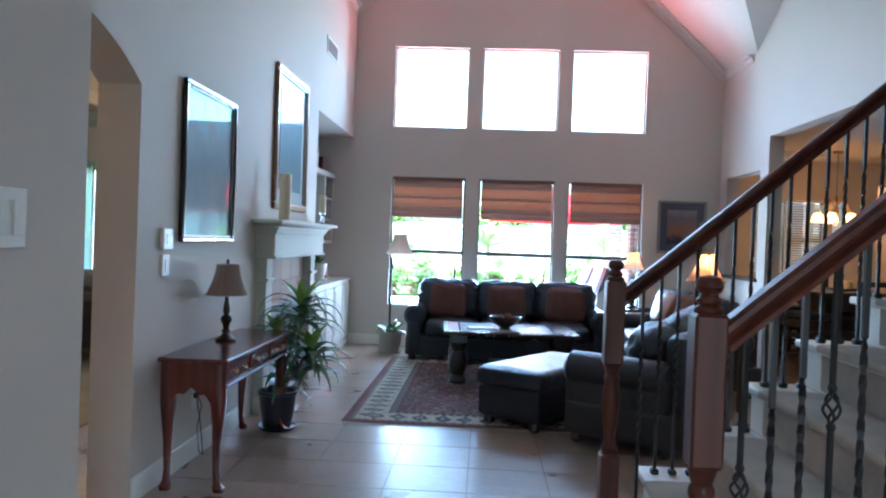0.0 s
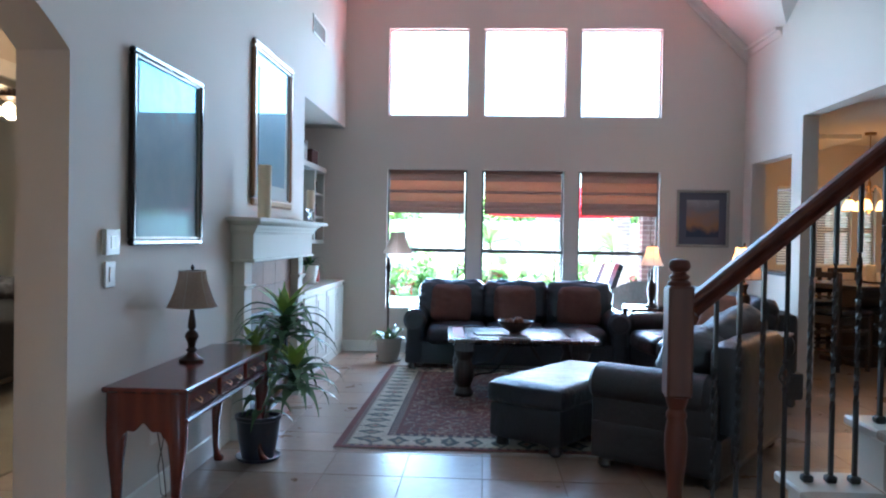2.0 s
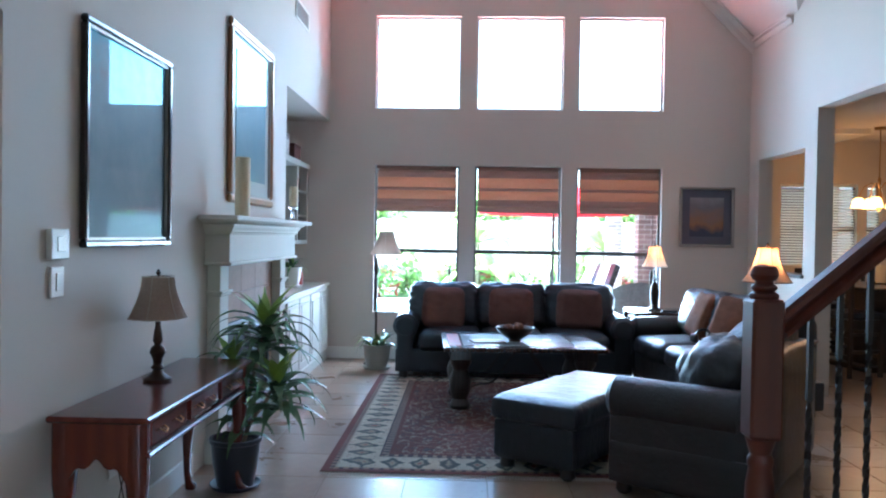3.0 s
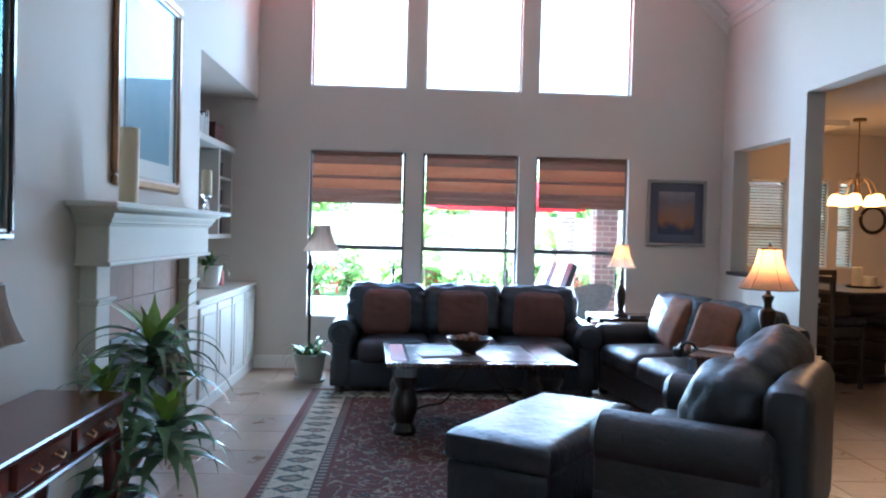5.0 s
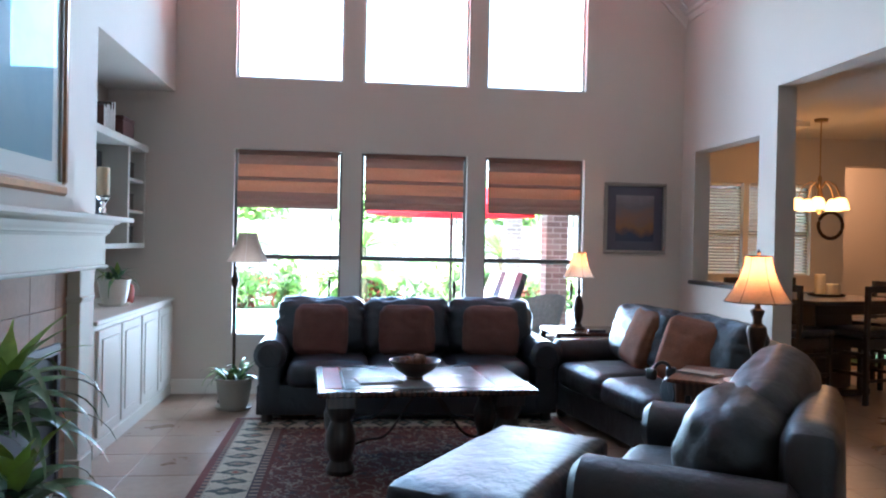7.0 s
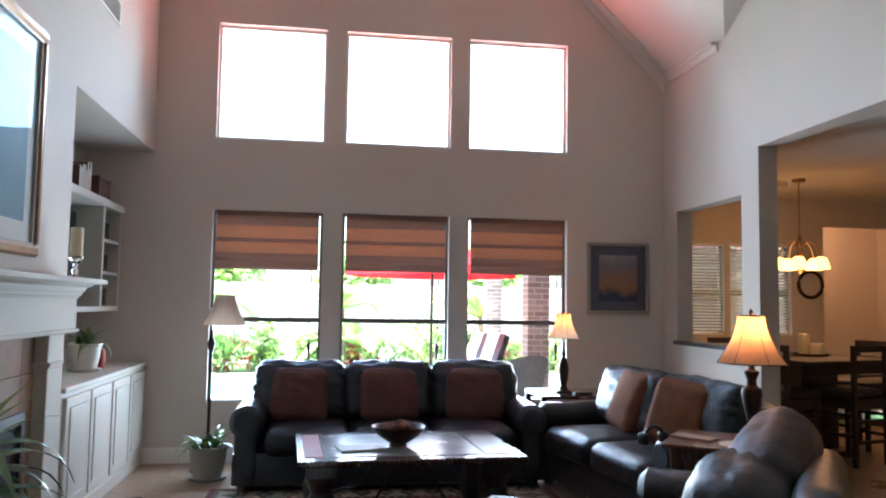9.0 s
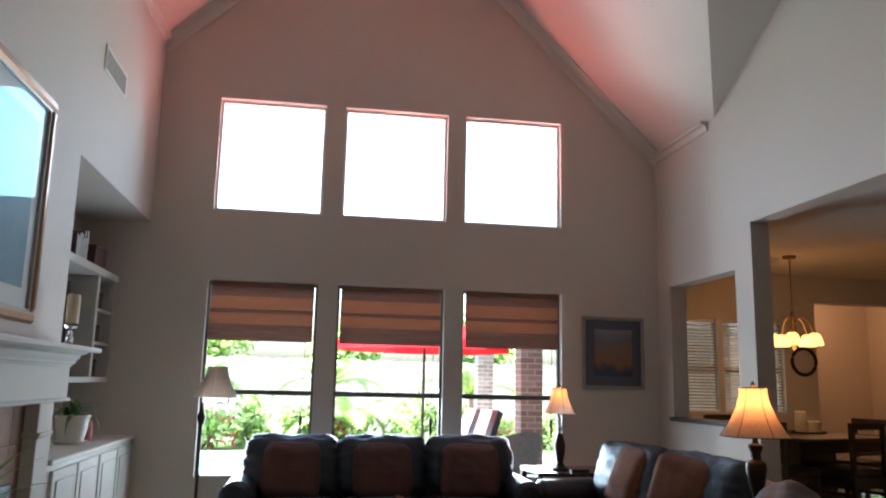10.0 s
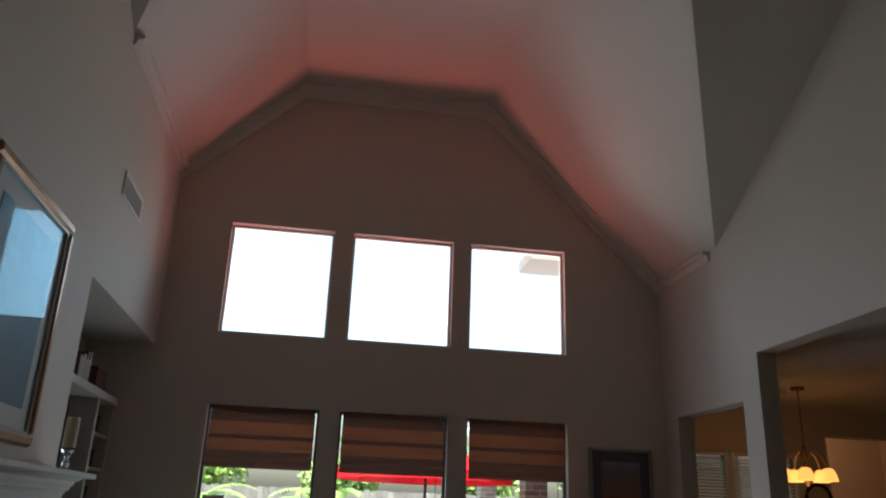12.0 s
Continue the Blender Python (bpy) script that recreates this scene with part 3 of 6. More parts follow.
# chair and a half with its ottoman
CH = 55.5
cu, cv = Vector((math.cos(radians(CH)), math.sin(radians(CH)), 0)), Vector((math.sin(radians(CH)), -math.cos(radians(CH)), 0))
cc = Vector((0.87, 5.265, 0)) + cu * 0.66 - cv * 0.08
arm_chair = sofa("armchair", "wide brown leather armchair with a slouching back cushion", cc.x, cc.y, CH + 180, 1.34, 1, 0.88, LEATHER2, 0.24, 11.0, True)
e = thing("ottoman", "large brown leather ottoman on the rug before the armchair", "ottoman", 0.79, 6.02, 0, CH)
for fx in (-0.5, 0.5):
    for fy in (-0.2, 0.2):
        bm = bmesh.new()
        lathe(bm, [(0.03, 0), (0.045, 0.02), (0.04, 0.08)], 12, fx, fy)
        part("foot", bm, ESPRESSO, e)
bm = bmesh.new()
soft(bm, -0.57, 0.57, -0.27, 0.27, 0.06, 0.31, 0.04, 8, (0, 0, 0), 0.003, 3.0)
part("base", bm, LEATHER, e)
bm = bmesh.new()
soft(bm, -0.59, 0.59, -0.29, 0.29, 0.29, 0.44, 0.05, 14, (0.0, 0.0, 0.015), 0.006, 8.0)
part("cushion", bm, LEATHER, e)
for k in (-1, 1):
    bm = bmesh.new()
    tube(bm, [(-0.56, k * 0.287, 0.315), (0.0, k * 0.292, 0.312), (0.56, k * 0.287, 0.315)], 0.006, 6)
    part("welt", bm, LEATHER, e)

# coffee table
e = thing("coffee_table", "dark wooden coffee table with iron stretchers on the rug", "table", 0.53, 7.53, 0, 3)
part("tabletop", boxes((-0.64, 0.64, -0.46, 0.46, 0.485, 0.52), bevel=0.008), DARKW, e)
SLATE = plain("grey_inlay", (0.30, 0.31, 0.32), 0.24, vary=0.25, big=5, relief=0.1)
REDI = plain("red_inlay", (0.36, 0.06, 0.04), 0.5, vary=0.3, big=6, relief=0.1)
for a, b, mt, lb in ((-0.60, -0.50, REDI, "red stained inlay"), (-0.48, 0.40, SLATE, "pale grey stone inlay"), (0.42, 0.60, DARKW, "")):
    part("inlay", boxes((a, b, -0.36, 0.36, 0.52, 0.524)), mt, e, lb, smooth=False)
for sx in (-0.50, 0.50):
    for sy in (-0.27, 0.27):
        bm = bmesh.new()
        lathe(bm, [(0.075, 0), (0.085, 0.04), (0.06, 0.09), (0.085, 0.16), (0.09, 0.24), (0.06, 0.32), (0.085, 0.37), (0.085, 0.41)], 20, sx, sy)
        box(bm, sx - 0.085, sx + 0.085, sy - 0.085, sy + 0.085, 0.40, 0.486, bevel=0.006)
        part("leg", bm, ESPRESSO, e)
for sy in (-0.27, 0.27):
    for s in (-1, 1):
        bm = bmesh.new()
        tube(bm, [(s * (0.43 - 0.38 * t), sy, 0.17 + 0.30 * t * t + 0.02 * math.sin(t * 9)) for t in [i / 14 for i in range(15)]], 0.008, 7)
        part("stretcher", bm, IRON, e, "curved black iron stretcher")

e = thing("bowl", "dark carved wooden bowl of dried pods on the coffee table", "bowl", 0.49, 7.46, 0.524)
bm = bmesh.new()
lathe(bm, [(0.055, 0), (0.05, 0.015), (0.075, 0.03), (0.12, 0.06), (0.155, 0.10), (0.160, 0.115), (0.15, 0.112), (0.11, 0.07), (0.06, 0.045)], 32)
part("dish", bm, BRONZE, e)
for k in range(14):
    a, r = k * 2.4, 0.03 + 0.075 * ((k * 7) % 5) / 5
    bm = bmesh.new()
    bmesh.ops.create_icosphere(bm, subdivisions=2, radius=0.026, matrix=Matrix.Translation((r * math.cos(a), r * math.sin(a), 0.098 + 0.012 * (k % 3))))
    part("pod", bm, TAN if k % 3 else RUST, e)

# rug
RX0, RX1, RY0, RY1 = -0.75, 1.72, 5.52, 8.66


def rug_mat():
    m, nt, b, links = tree("oriental_rug")
    sep = nt.nodes.new("ShaderNodeSeparateXYZ")
    v = coords(nt)
    links.new(v, sep.inputs[0])
    x, y = sep.outputs[0], sep.outputs[1]
    hx, hy = (RX1 - RX0) / 2, (RY1 - RY0) / 2
    dx = calc(nt, "SUBTRACT", hx, calc(nt, "ABSOLUTE", x))
    dy = calc(nt, "SUBTRACT", hy, calc(nt, "ABSOLUTE", y))
    d = calc(nt, "MINIMUM", dx, dy)
    wob = noise_tex(nt, v, 30.0, 2.0)
    vor = nt.nodes.new("ShaderNodeTexVoronoi")
    vor.inputs["Scale"].default_value = 7.5
    links.new(v, vor.inputs["Vector"])
    vor.inputs["Randomness"].default_value = 0.75
    small = nt.nodes.new("ShaderNodeTexVoronoi")
    small.inputs["Scale"].default_value = 34.0
    links.new(v, small.inputs["Vector"])
    wide = noise_tex(nt, v, 17.0, 2.0)
    flower = ramp(nt, calc(nt, "ADD", calc(nt, "MULTIPLY", vor.outputs["Distance"], 1.15), calc(nt, "MULTIPLY", wob, 0.35)),
                  [(0.20, (0.40, 0.34, 0.25)), (0.27, (0.20, 0.05, 0.035)), (0.33, (0.05, 0.05, 0.065)), (0.40, (0.34, 0.29, 0.22)), (0.44, (0.15, 0.045, 0.035)), (0.80, (0.115, 0.032, 0.028)), (0.92, (0.05, 0.045, 0.055))])
    field = blend(nt, calc(nt, "LESS_THAN", noise_tex(nt, v, 5.0, 3.0), 0.56), flower, (0.105, 0.032, 0.028))
    vine = calc(nt, "LESS_THAN", calc(nt, "ABSOLUTE", calc(nt, "SUBTRACT", noise_tex(nt, v, 9.0, 2.0), 0.5)), 0.020)
    field = blend(nt, vine, field, (0.30, 0.25, 0.19))
    vine2 = calc(nt, "LESS_THAN", calc(nt, "ABSOLUTE", calc(nt, "SUBTRACT", noise_tex(nt, v, 15.0, 2.0), 0.44)), 0.014)
    field = blend(nt, vine2, field, (0.05, 0.055, 0.06))
    dots = calc(nt, "LESS_THAN", small.outputs["Distance"], 0.24)
    field = blend(nt, calc(nt, "MULTIPLY", dots, 0.7), field, ramp(nt, small.outputs["Color"], [(0.3, (0.06, 0.05, 0.06)), (0.45, (0.16, 0.05, 0.04)), (0.6, (0.34, 0.29, 0.22))]))
    # broad cream border with rosettes that repeat along it
    along = calc(nt, "ADD", calc(nt, "MULTIPLY", calc(nt, "LESS_THAN", dx, dy), y), calc(nt, "MULTIPLY", calc(nt, "GREATER_THAN", dx, dy), x))
    u = calc(nt, "SUBTRACT", calc(nt, "PINGPONG", calc(nt, "ADD", along, 5.0), 0.17), 0.085)
    w = calc(nt, "SUBTRACT", d, 0.19)
    rad = calc(nt, "ADD", calc(nt, "MULTIPLY", calc(nt, "ABSOLUTE", u), 0.85), calc(nt, "MULTIPLY", calc(nt, "ABSOLUTE", w), 0.50))
    rad = calc(nt, "ADD", rad, calc(nt, "MULTIPLY", calc(nt, "SUBTRACT", wide, 0.5), 0.07))
    border = ramp(nt, calc(nt, "MULTIPLY", rad, 9.0), [(0.0, (0.22, 0.05, 0.04)), (0.17, (0.34, 0.32, 0.25)), (0.30, (0.05, 0.07, 0.07)), (0.48, (0.07, 0.09, 0.09)), (0.55, (0.52, 0.48, 0.38)), (1.0, (0.46, 0.42, 0.33))])
    sprig = calc(nt, "MULTIPLY", calc(nt, "LESS_THAN", small.outputs["Distance"], 0.22), calc(nt, "GREATER_THAN", rad, 0.055))
    border = blend(nt, calc(nt, "MULTIPLY", sprig, 0.7), border, (0.09, 0.07, 0.08))
    guard = calc(nt, "GREATER_THAN", calc(nt, "SINE", calc(nt, "MULTIPLY", along, 105.0)), 0.2)
    gcol = blend(nt, guard, (0.26, 0.17, 0.12), (0.035, 0.03, 0.04))
    gcol2 = blend(nt, guard, (0.05, 0.04, 0.05), (0.30, 0.24, 0.18))
    col = blend(nt, calc(nt, "GREATER_THAN", d, 0.31), border, field)
    for lo, hi, cc in ((0.0, 0.045, (0.13, 0.030, 0.026)), (0.045, 0.075, gcol), (0.075, 0.085, (0.34, 0.30, 0.24)), (0.31, 0.32, (0.05, 0.04, 0.05)), (0.32, 0.365, gcol2), (0.365, 0.39, (0.10, 0.03, 0.026))):
        band = calc(nt, "MULTIPLY", calc(nt, "GREATER_THAN", d, lo), calc(nt, "LESS_THAN", d, hi))
        col = blend(nt, band, col, cc)
    fade = noise_tex(nt, v, 2.0, 3.0)
    col = blend(nt, 1.0, col, ramp(nt, fade, [(0.3, (0.72, 0.72, 0.72)), (0.7, (0.98, 0.95, 0.92))]), "MULTIPLY")
    links.new(col, b.inputs["Base Color"])
    b.inputs["Roughness"].default_value = 0.95
    bump(nt, noise_tex(nt, v, 220.0, 2.0), 0.6, 0.004)
    return m


e = thing("rug", "red and cream oriental wool rug with floral borders on the tiles", "rug", (RX0 + RX1) / 2, (RY0 + RY1) / 2, 0)
hx, hy = (RX1 - RX0) / 2, (RY1 - RY0) / 2
part("woven_cloth", boxes((-hx, hx, -hy, hy, 0.0015, 0.0125), bevel=0.003), rug_mat(), e, smooth=False)
rnd = random.Random(4)
bm = bmesh.new()
for side in (-1, 1):
    for k in range(150):
        x = -hx + 0.01 + (2 * hx - 0.02) * k / 149
        y0 = side * hy
        dxx = rnd.uniform(-0.012, 0.012)
        box(bm, x - 0.003, x + 0.003, min(y0, y0 + side * rnd.uniform(0.03, 0.045)), max(y0, y0 + side * 0.03), 0.001, 0.006)
part("fringe", bm, PAGE, e, "cream cotton fringe", smooth=False, kind="stuff")


# ---- lamps ----
def lamp_shade(parent, z0, z1, r0, r1, sides=6, mat=SHADE, trim=BRONZE):
    bm = bmesh.new()
    rings = []
    n = sides * 4
    for i in range(9):
        t = i / 8
        r = r1 + (r0 - r1) * (1 - t) ** 1.7
        ring = []
        for j in range(n):
            a = 2 * math.pi * j / n
            scal = 1 - 0.010 * abs(math.sin(sides * a / 2))
            ring.append(bm.verts.new((r * scal * math.cos(a), r * scal * math.sin(a), z0 + (z1 - z0) * t - 0.004 * (1 - t) * abs(math.sin(sides * a / 2)))))
        rings.append(ring)
    for a, b in zip(rings, rings[1:]):
        for i in range(n):
            bm.faces.new((a[i], a[(i + 1) % n], b[(i + 1) % n], b[i]))
    bmesh.ops.solidify(bm, geom=bm.faces[:], thickness=0.0015)
    sh = part("shade", bm, mat, parent, "cream fabric bell shade")
    for r, z in ((r1 * 1.0, z1), (r0 * 0.985, z0)):
        bm = bmesh.new()
        tube(bm, [(r * math.cos(k * math.pi / 16), r * math.sin(k * math.pi / 16), z) for k in range(33)], 0.003, 6)
        part("shade_rim", bm, trim, sh, "dark trim")
    for k in range(sides):
        a = (k + 0.5) * 2 * math.pi / sides
        bm = bmesh.new()
        tube(bm, [((r1 + (r0 - r1) * (1 - i / 8) ** 1.7 + 0.001) * 0.990 * math.cos(a), (r1 + (r0 - r1) * (1 - i / 8) ** 1.7 + 0.001) * 0.990 * math.sin(a), z0 + (z1 - z0) * i / 8 - 0.004 * (1 - i / 8)) for i in range(9)], 0.0016, 5)
        part("seam", bm, trim, sh)
    return sh


def finial(parent, z0, z1, zt):
    bm = bmesh.new()
    tube(bm, [(0, 0, z0), (0, 0, z1)], 0.004, 8)
    for a in range(3):
        tube(bm, [(0, 0, z1), (zt * math.cos(a * 2.094), zt * math.sin(a * 2.094), z1 - 0.004)], 0.0015, 5)
    lathe(bm, [(0.004, z1), (0.012, z1 + 0.012), (0.003, z1 + 0.03)], 12)
    part("finial", bm, BRONZE, parent)


def bulb(parent, z, lit, power=0.0, r=0.028):
    bm = bmesh.new()
    lathe(bm, [(0.012, z - 0.03), (0.014, z - 0.01), (r, z + 0.02), (r, z + 0.04), (0.012, z + 0.06)], 14)
    part("bulb", bm, glow("lit_bulb", (1.0, 0.5, 0.2), 2.0) if lit else PLASTIC, parent)


def table_lamp(label, x, y, z, h, r0, r1, sh0, lit, mat, profile, turn=0.0, trim=BRONZE):
    e = thing("table_lamp", label, "lamp", x, y, z, turn)
    bm = bmesh.new()
    lathe(bm, profile, 28)
    part("base", bm, mat, e)
    bm = bmesh.new()
    tube(bm, [(0, 0, profile[-1][1] - 0.005), (0, 0, h - 0.07)], 0.006, 8)
    part("stem", bm, BRASS, e)
    lamp_shade(e, sh0, h, r0, r1, mat=SHADE if lit else SHADE2, trim=trim)
    finial(e, h - 0.08, h + 0.004, r1)
    bulb(e, sh0 + 0.09, lit)
    if lit:
        lt = new("bulb_light", bpy.data.lights.new("bulb_light", "POINT"))
        lt.data.energy, lt.data.color, lt.data.shadow_soft_size = lit, (1.0, 0.36, 0.09), 0.03
        lt.matrix_world = Matrix.Translation((x, y, z + sh0 + 0.74 * (h - sh0)))
    return e


CANDLESTICK = [(0.062, 0), (0.064, 0.012), (0.045, 0.022), (0.028, 0.035), (0.02, 0.05), (0.03, 0.06), (0.018, 0.075), (0.022, 0.10), (0.036, 0.13), (0.03, 0.15), (0.014, 0.165), (0.022, 0.18), (0.018, 0.22), (0.012, 0.25), (0.012, 0.28)]
table_lamp("unlit lamp with beige bell shade on the console table", -1.315, 4.56, 0.702, 0.472, 0.130, 0.070, 0.285, 0, BRONZE, CANDLESTICK, 0.0, POTC)
URN = [(0.055, 0), (0.058, 0.012), (0.036, 0.028), (0.020, 0.05), (0.026, 0.075), (0.018, 0.10), (0.024, 0.14), (0.038, 0.20), (0.048, 0.26), (0.044, 0.285), (0.024, 0.30), (0.022, 0.325), (0.034, 0.355), (0.034, 0.366), (0.016, 0.375), (0.011, 0.40)]
table_lamp("lit table lamp with large cream shade and urn base", 2.08, 6.30, 0.702, 0.632, 0.160, 0.062, 0.405, 0.46, BRONZE, URN)
SLIM = [(0.07, 0), (0.07, 0.014), (0.04, 0.03), (0.026, 0.06), (0.04, 0.12), (0.046, 0.2), (0.03, 0.27), (0.012, 0.30), (0.02, 0.32), (0.01, 0.36), (0.01, 0.42)]
table_lamp("lit slim table lamp with an amber bell shade by the window", 2.045, 9.18, 0.640, 0.665, 0.134, 0.060, 0.455, 0.24, BRONZE, SLIM)

e = thing("floor_lamp", "unlit dark metal floor lamp with a cream bell shade", "lamp", -0.875, 9.32, 0)
bm = bmesh.new()
lathe(bm, [(0.13, 0), (0.13, 0.012), (0.05, 0.03), (0.02, 0.05), (0.012, 0.08)], 24)
part("base", bm, BRONZE, e)
bm = bmesh.new()
lathe(bm, [(0.013, 0.07), (0.013, 0.55), (0.02, 0.57), (0.013, 0.59), (0.013, 0.95), (0.026, 0.98), (0.034, 1.02), (0.018, 1.06), (0.012, 1.10), (0.012, 1.13)], 14)
part("pole", bm, BRONZE, e)
bm = bmesh.new()
tube(bm, [(0, 0, 1.12), (0.04, 0, 1.13), (0.075, 0, 1.115), (0.10, 0, 1.13), (0.10, 0, 1.22)], 0.007, 8)
part("swing_arm", bm, BRONZE, e)
sh = lamp_shade(e, 1.175, 1.415, 0.172, 0.080, trim=POTC, mat=SHADE2)
sh.location = (0.10, 0, 0)
bulb(e, 1.25, False)
e.children[-1].location = (0.10, 0, 0)


# ---- console table ----
def cabriole(x, y, sx, sy):
    bm = bmesh.new()
    out = Vector((sx, sy, 0)).normalized()
    prof = [(0.678, -0.004, 0.042), (0.52, -0.002, 0.042), (0.45, 0.004, 0.039), (0.36, 0.004, 0.030), (0.25, -0.008, 0.022), (0.10, -0.006, 0.016), (0.045, 0.010, 0.019), (0.02, 0.03, 0.030), (0.0, 0.034, 0.026)]
    rings = []
    for z, off, r in prof:
        c = Vector((x, y, z)) + out * off
        rings.append([bm.verts.new(c + Vector((math.copysign(abs(math.cos(a)) ** 0.7, math.cos(a)) * r, math.copysign(abs(math.sin(a)) ** 0.7, math.sin(a)) * r, 0))) for a in [2 * math.pi * j / 14 + 0.22 for j in range(14)]])
    for s, t in zip(rings, rings[1:]):
        for i in range(14):
            bm.faces.new((s[i], s[(i + 1) % 14], t[(i + 1) % 14], t[i]))
    bm.faces.new(rings[0])
    bm.faces.new(rings[-1])
    return bm


e = thing("console_table", "polished cherry console table with cabriole legs against the wall", "table", 0, 0, 0)
TX0, TX1, TY0, TY1 = XL + 0.02, -1.06, 3.85, 5.21
part("tabletop", boxes((TX0, TX1, TY0, TY1, 0.678, 0.702), bevel=0.007), CHERRY, e)
for lx, ly, sx, sy in ((TX0 + 0.05, TY0 + 0.05, 0.2, -1), (TX1 - 0.06, TY0 + 0.05, 1, -1), (TX0 + 0.05, TY1 - 0.05, 0.2, 1), (TX1 - 0.06, TY1 - 0.05, 1, 1)):
    part("leg", cabriole(lx, ly, sx, sy), CHERRY, e)


def scalloped(u0, u1, fixed, along, z1, drop):
    bm = bmesh.new()
    n = 30
    th = 0.018

    def at(i, off, top):
        t = i / n
        z = z1 if top else z1 - drop * (0.66 + 0.34 * abs(2 * t - 1) ** 1.6 + 0.05 * math.cos(6 * math.pi * t))
        u = u0 + (u1 - u0) * t
        return bm.verts.new((u, fixed + off, z) if along == "x" else (fixed - off, u, z))
    rows = [[at(i, off, top) for i in range(n + 1)] for off, top in ((0, True), (0, False), (th, False), (th, True))]
    for r, s in zip(rows, rows[1:] + rows[:1]):
        for i in range(n):
            bm.faces.new((r[i], r[i + 1], s[i + 1], s[i]))
    for i in (0, n):
        bm.faces.new([r[i] for r in rows])
    return bm


part("front_moulding", boxes((TX1 - 0.045, TX1 - 0.004, TY0 + 0.03, TY1 - 0.03, 0.548, 0.566), bevel=0.007), CHERRY, e)
part("apron", scalloped(TX0 + 0.07, TX1 - 0.08, TY0 + 0.012, "x", 0.678, 0.215), CHERRY, e)
part("apron", scalloped(TX0 + 0.07, TX1 - 0.08, TY1 - 0.03, "x", 0.678, 0.17), CHERRY, e)
part("apron", scalloped(TY0 + 0.08, TY1 - 0.08, TX1 - 0.045, "y", 0.678, 0.16), CHERRY, e)
for a in (TY0 + 0.10, TY0 + 0.51, TY0 + 0.92):
    dr = part("drawer", boxes((TX1 - 0.05, TX1 - 0.028, a, a + 0.36, 0.575, 0.665), bevel=0.004), CHERRY, e)
    for off in (0.1, 0.26):
        bm = bmesh.new()
        tube(bm, [(TX1 - 0.028, a + off - 0.025, 0.625), (TX1 - 0.012, a + off - 0.02, 0.615), (TX1 - 0.010, a + off, 0.605), (TX1 - 0.012, a + off + 0.02, 0.615), (TX1 - 0.028, a + off + 0.025, 0.625)], 0.003, 6)
        part("handle", bm, BRASS, dr, "brass bail handle")

# ---- pictures on the west wall ----
def print_mat(name, stops, scale=1.6, rough=0.5):
    m, nt, b, links = tree(name)
    sep = nt.nodes.new("ShaderNodeSeparateXYZ")
    v = coords(nt)
    links.new(v, sep.inputs[0])
    f = calc(nt, "ADD", calc(nt, "MULTIPLY", sep.outputs[2], scale), calc(nt, "MULTIPLY", noise_tex(nt, v, 6.0, 5.0), 0.35))
    links.new(ramp(nt, f, stops), b.inputs["Base Color"])
    b.inputs["Roughness"].default_value = rough
    b.inputs["Specular IOR Level"].default_value = 0.2
    out = nt.nodes["Material Output"]
    gl, fr, mx = nt.nodes.new("ShaderNodeBsdfGlossy"), nt.nodes.new("ShaderNodeFresnel"), nt.nodes.new("ShaderNodeMixShader")
    # blue of the reflected sky is put into the gloss colour
    gl.inputs["Color"].default_value = (0.52, 0.84, 1.0, 1)
    gl.inputs["Roughness"].default_value = 0.01
    fr.inputs["IOR"].default_value = 1.3
    links.new(fr.outputs[0], mx.inputs[0])
    links.new(b.outputs[0], mx.inputs[1])
    links.new(gl.outputs[0], mx.inputs[2])
    links.new(mx.outputs[0], out.inputs[0])
    return m


def wall_frame(name, label, u, z, w, h, fw, frame_mat, art, axis="x", mount=0.0, slip=None, depth=0.035):
    """A framed picture; local x runs along the wall, local y points off the wall."""
    if axis == "x":
        e = thing(name, label, "picture", XL, u, z, -90)
    else:
        e = thing(name, label, "picture", u, YW, z, 180)
    for nm, r in (("a", (-w / 2, w / 2, 0.002, depth, -h / 2, -h / 2 + fw)), ("b", (-w / 2, w / 2, 0.002, depth, h / 2 - fw, h / 2)), ("c", (-w / 2, -w / 2 + fw, 0.002, depth, -h / 2 + fw, h / 2 - fw)), ("d", (w / 2 - fw, w / 2, 0.002, depth, -h / 2 + fw, h / 2 - fw))):
        part("frame", boxes(r, bevel=fw * 0.25), frame_mat, e)
    if slip:
        g = 0.012
        part("slip", boxes((-w / 2 + fw, w / 2 - fw, 0.004, depth - 0.012, -h / 2 + fw, -h / 2 + fw + g), (-w / 2 + fw, w / 2 - fw, 0.004, depth - 0.012, h / 2 - fw - g, h / 2 - fw), (-w / 2 + fw, -w / 2 + fw + g, 0.004, depth - 0.012, -h / 2 + fw + g, h / 2 - fw - g), (w / 2 - fw - g, w / 2 - fw, 0.004, depth - 0.012, -h / 2 + fw + g, h / 2 - fw - g)), slip, e, "light inner edge")
    iw, ih = w / 2 - fw - 0.001, h / 2 - fw - 0.001
    if mount:
        part("mount", boxes((-iw, iw, 0.004, 0.008, -ih, ih)), print_mat(name + "_mount", [(0.0, (0.50, 0.50, 0.47)), (1.0, (0.56, 0.56, 0.53))], 0.0), e, "pale mount board", smooth=False)
    part("print", boxes((-iw + mount, iw - mount, 0.006, 0.012, -ih + mount, ih - mount)), art, e, smooth=False)
    return e


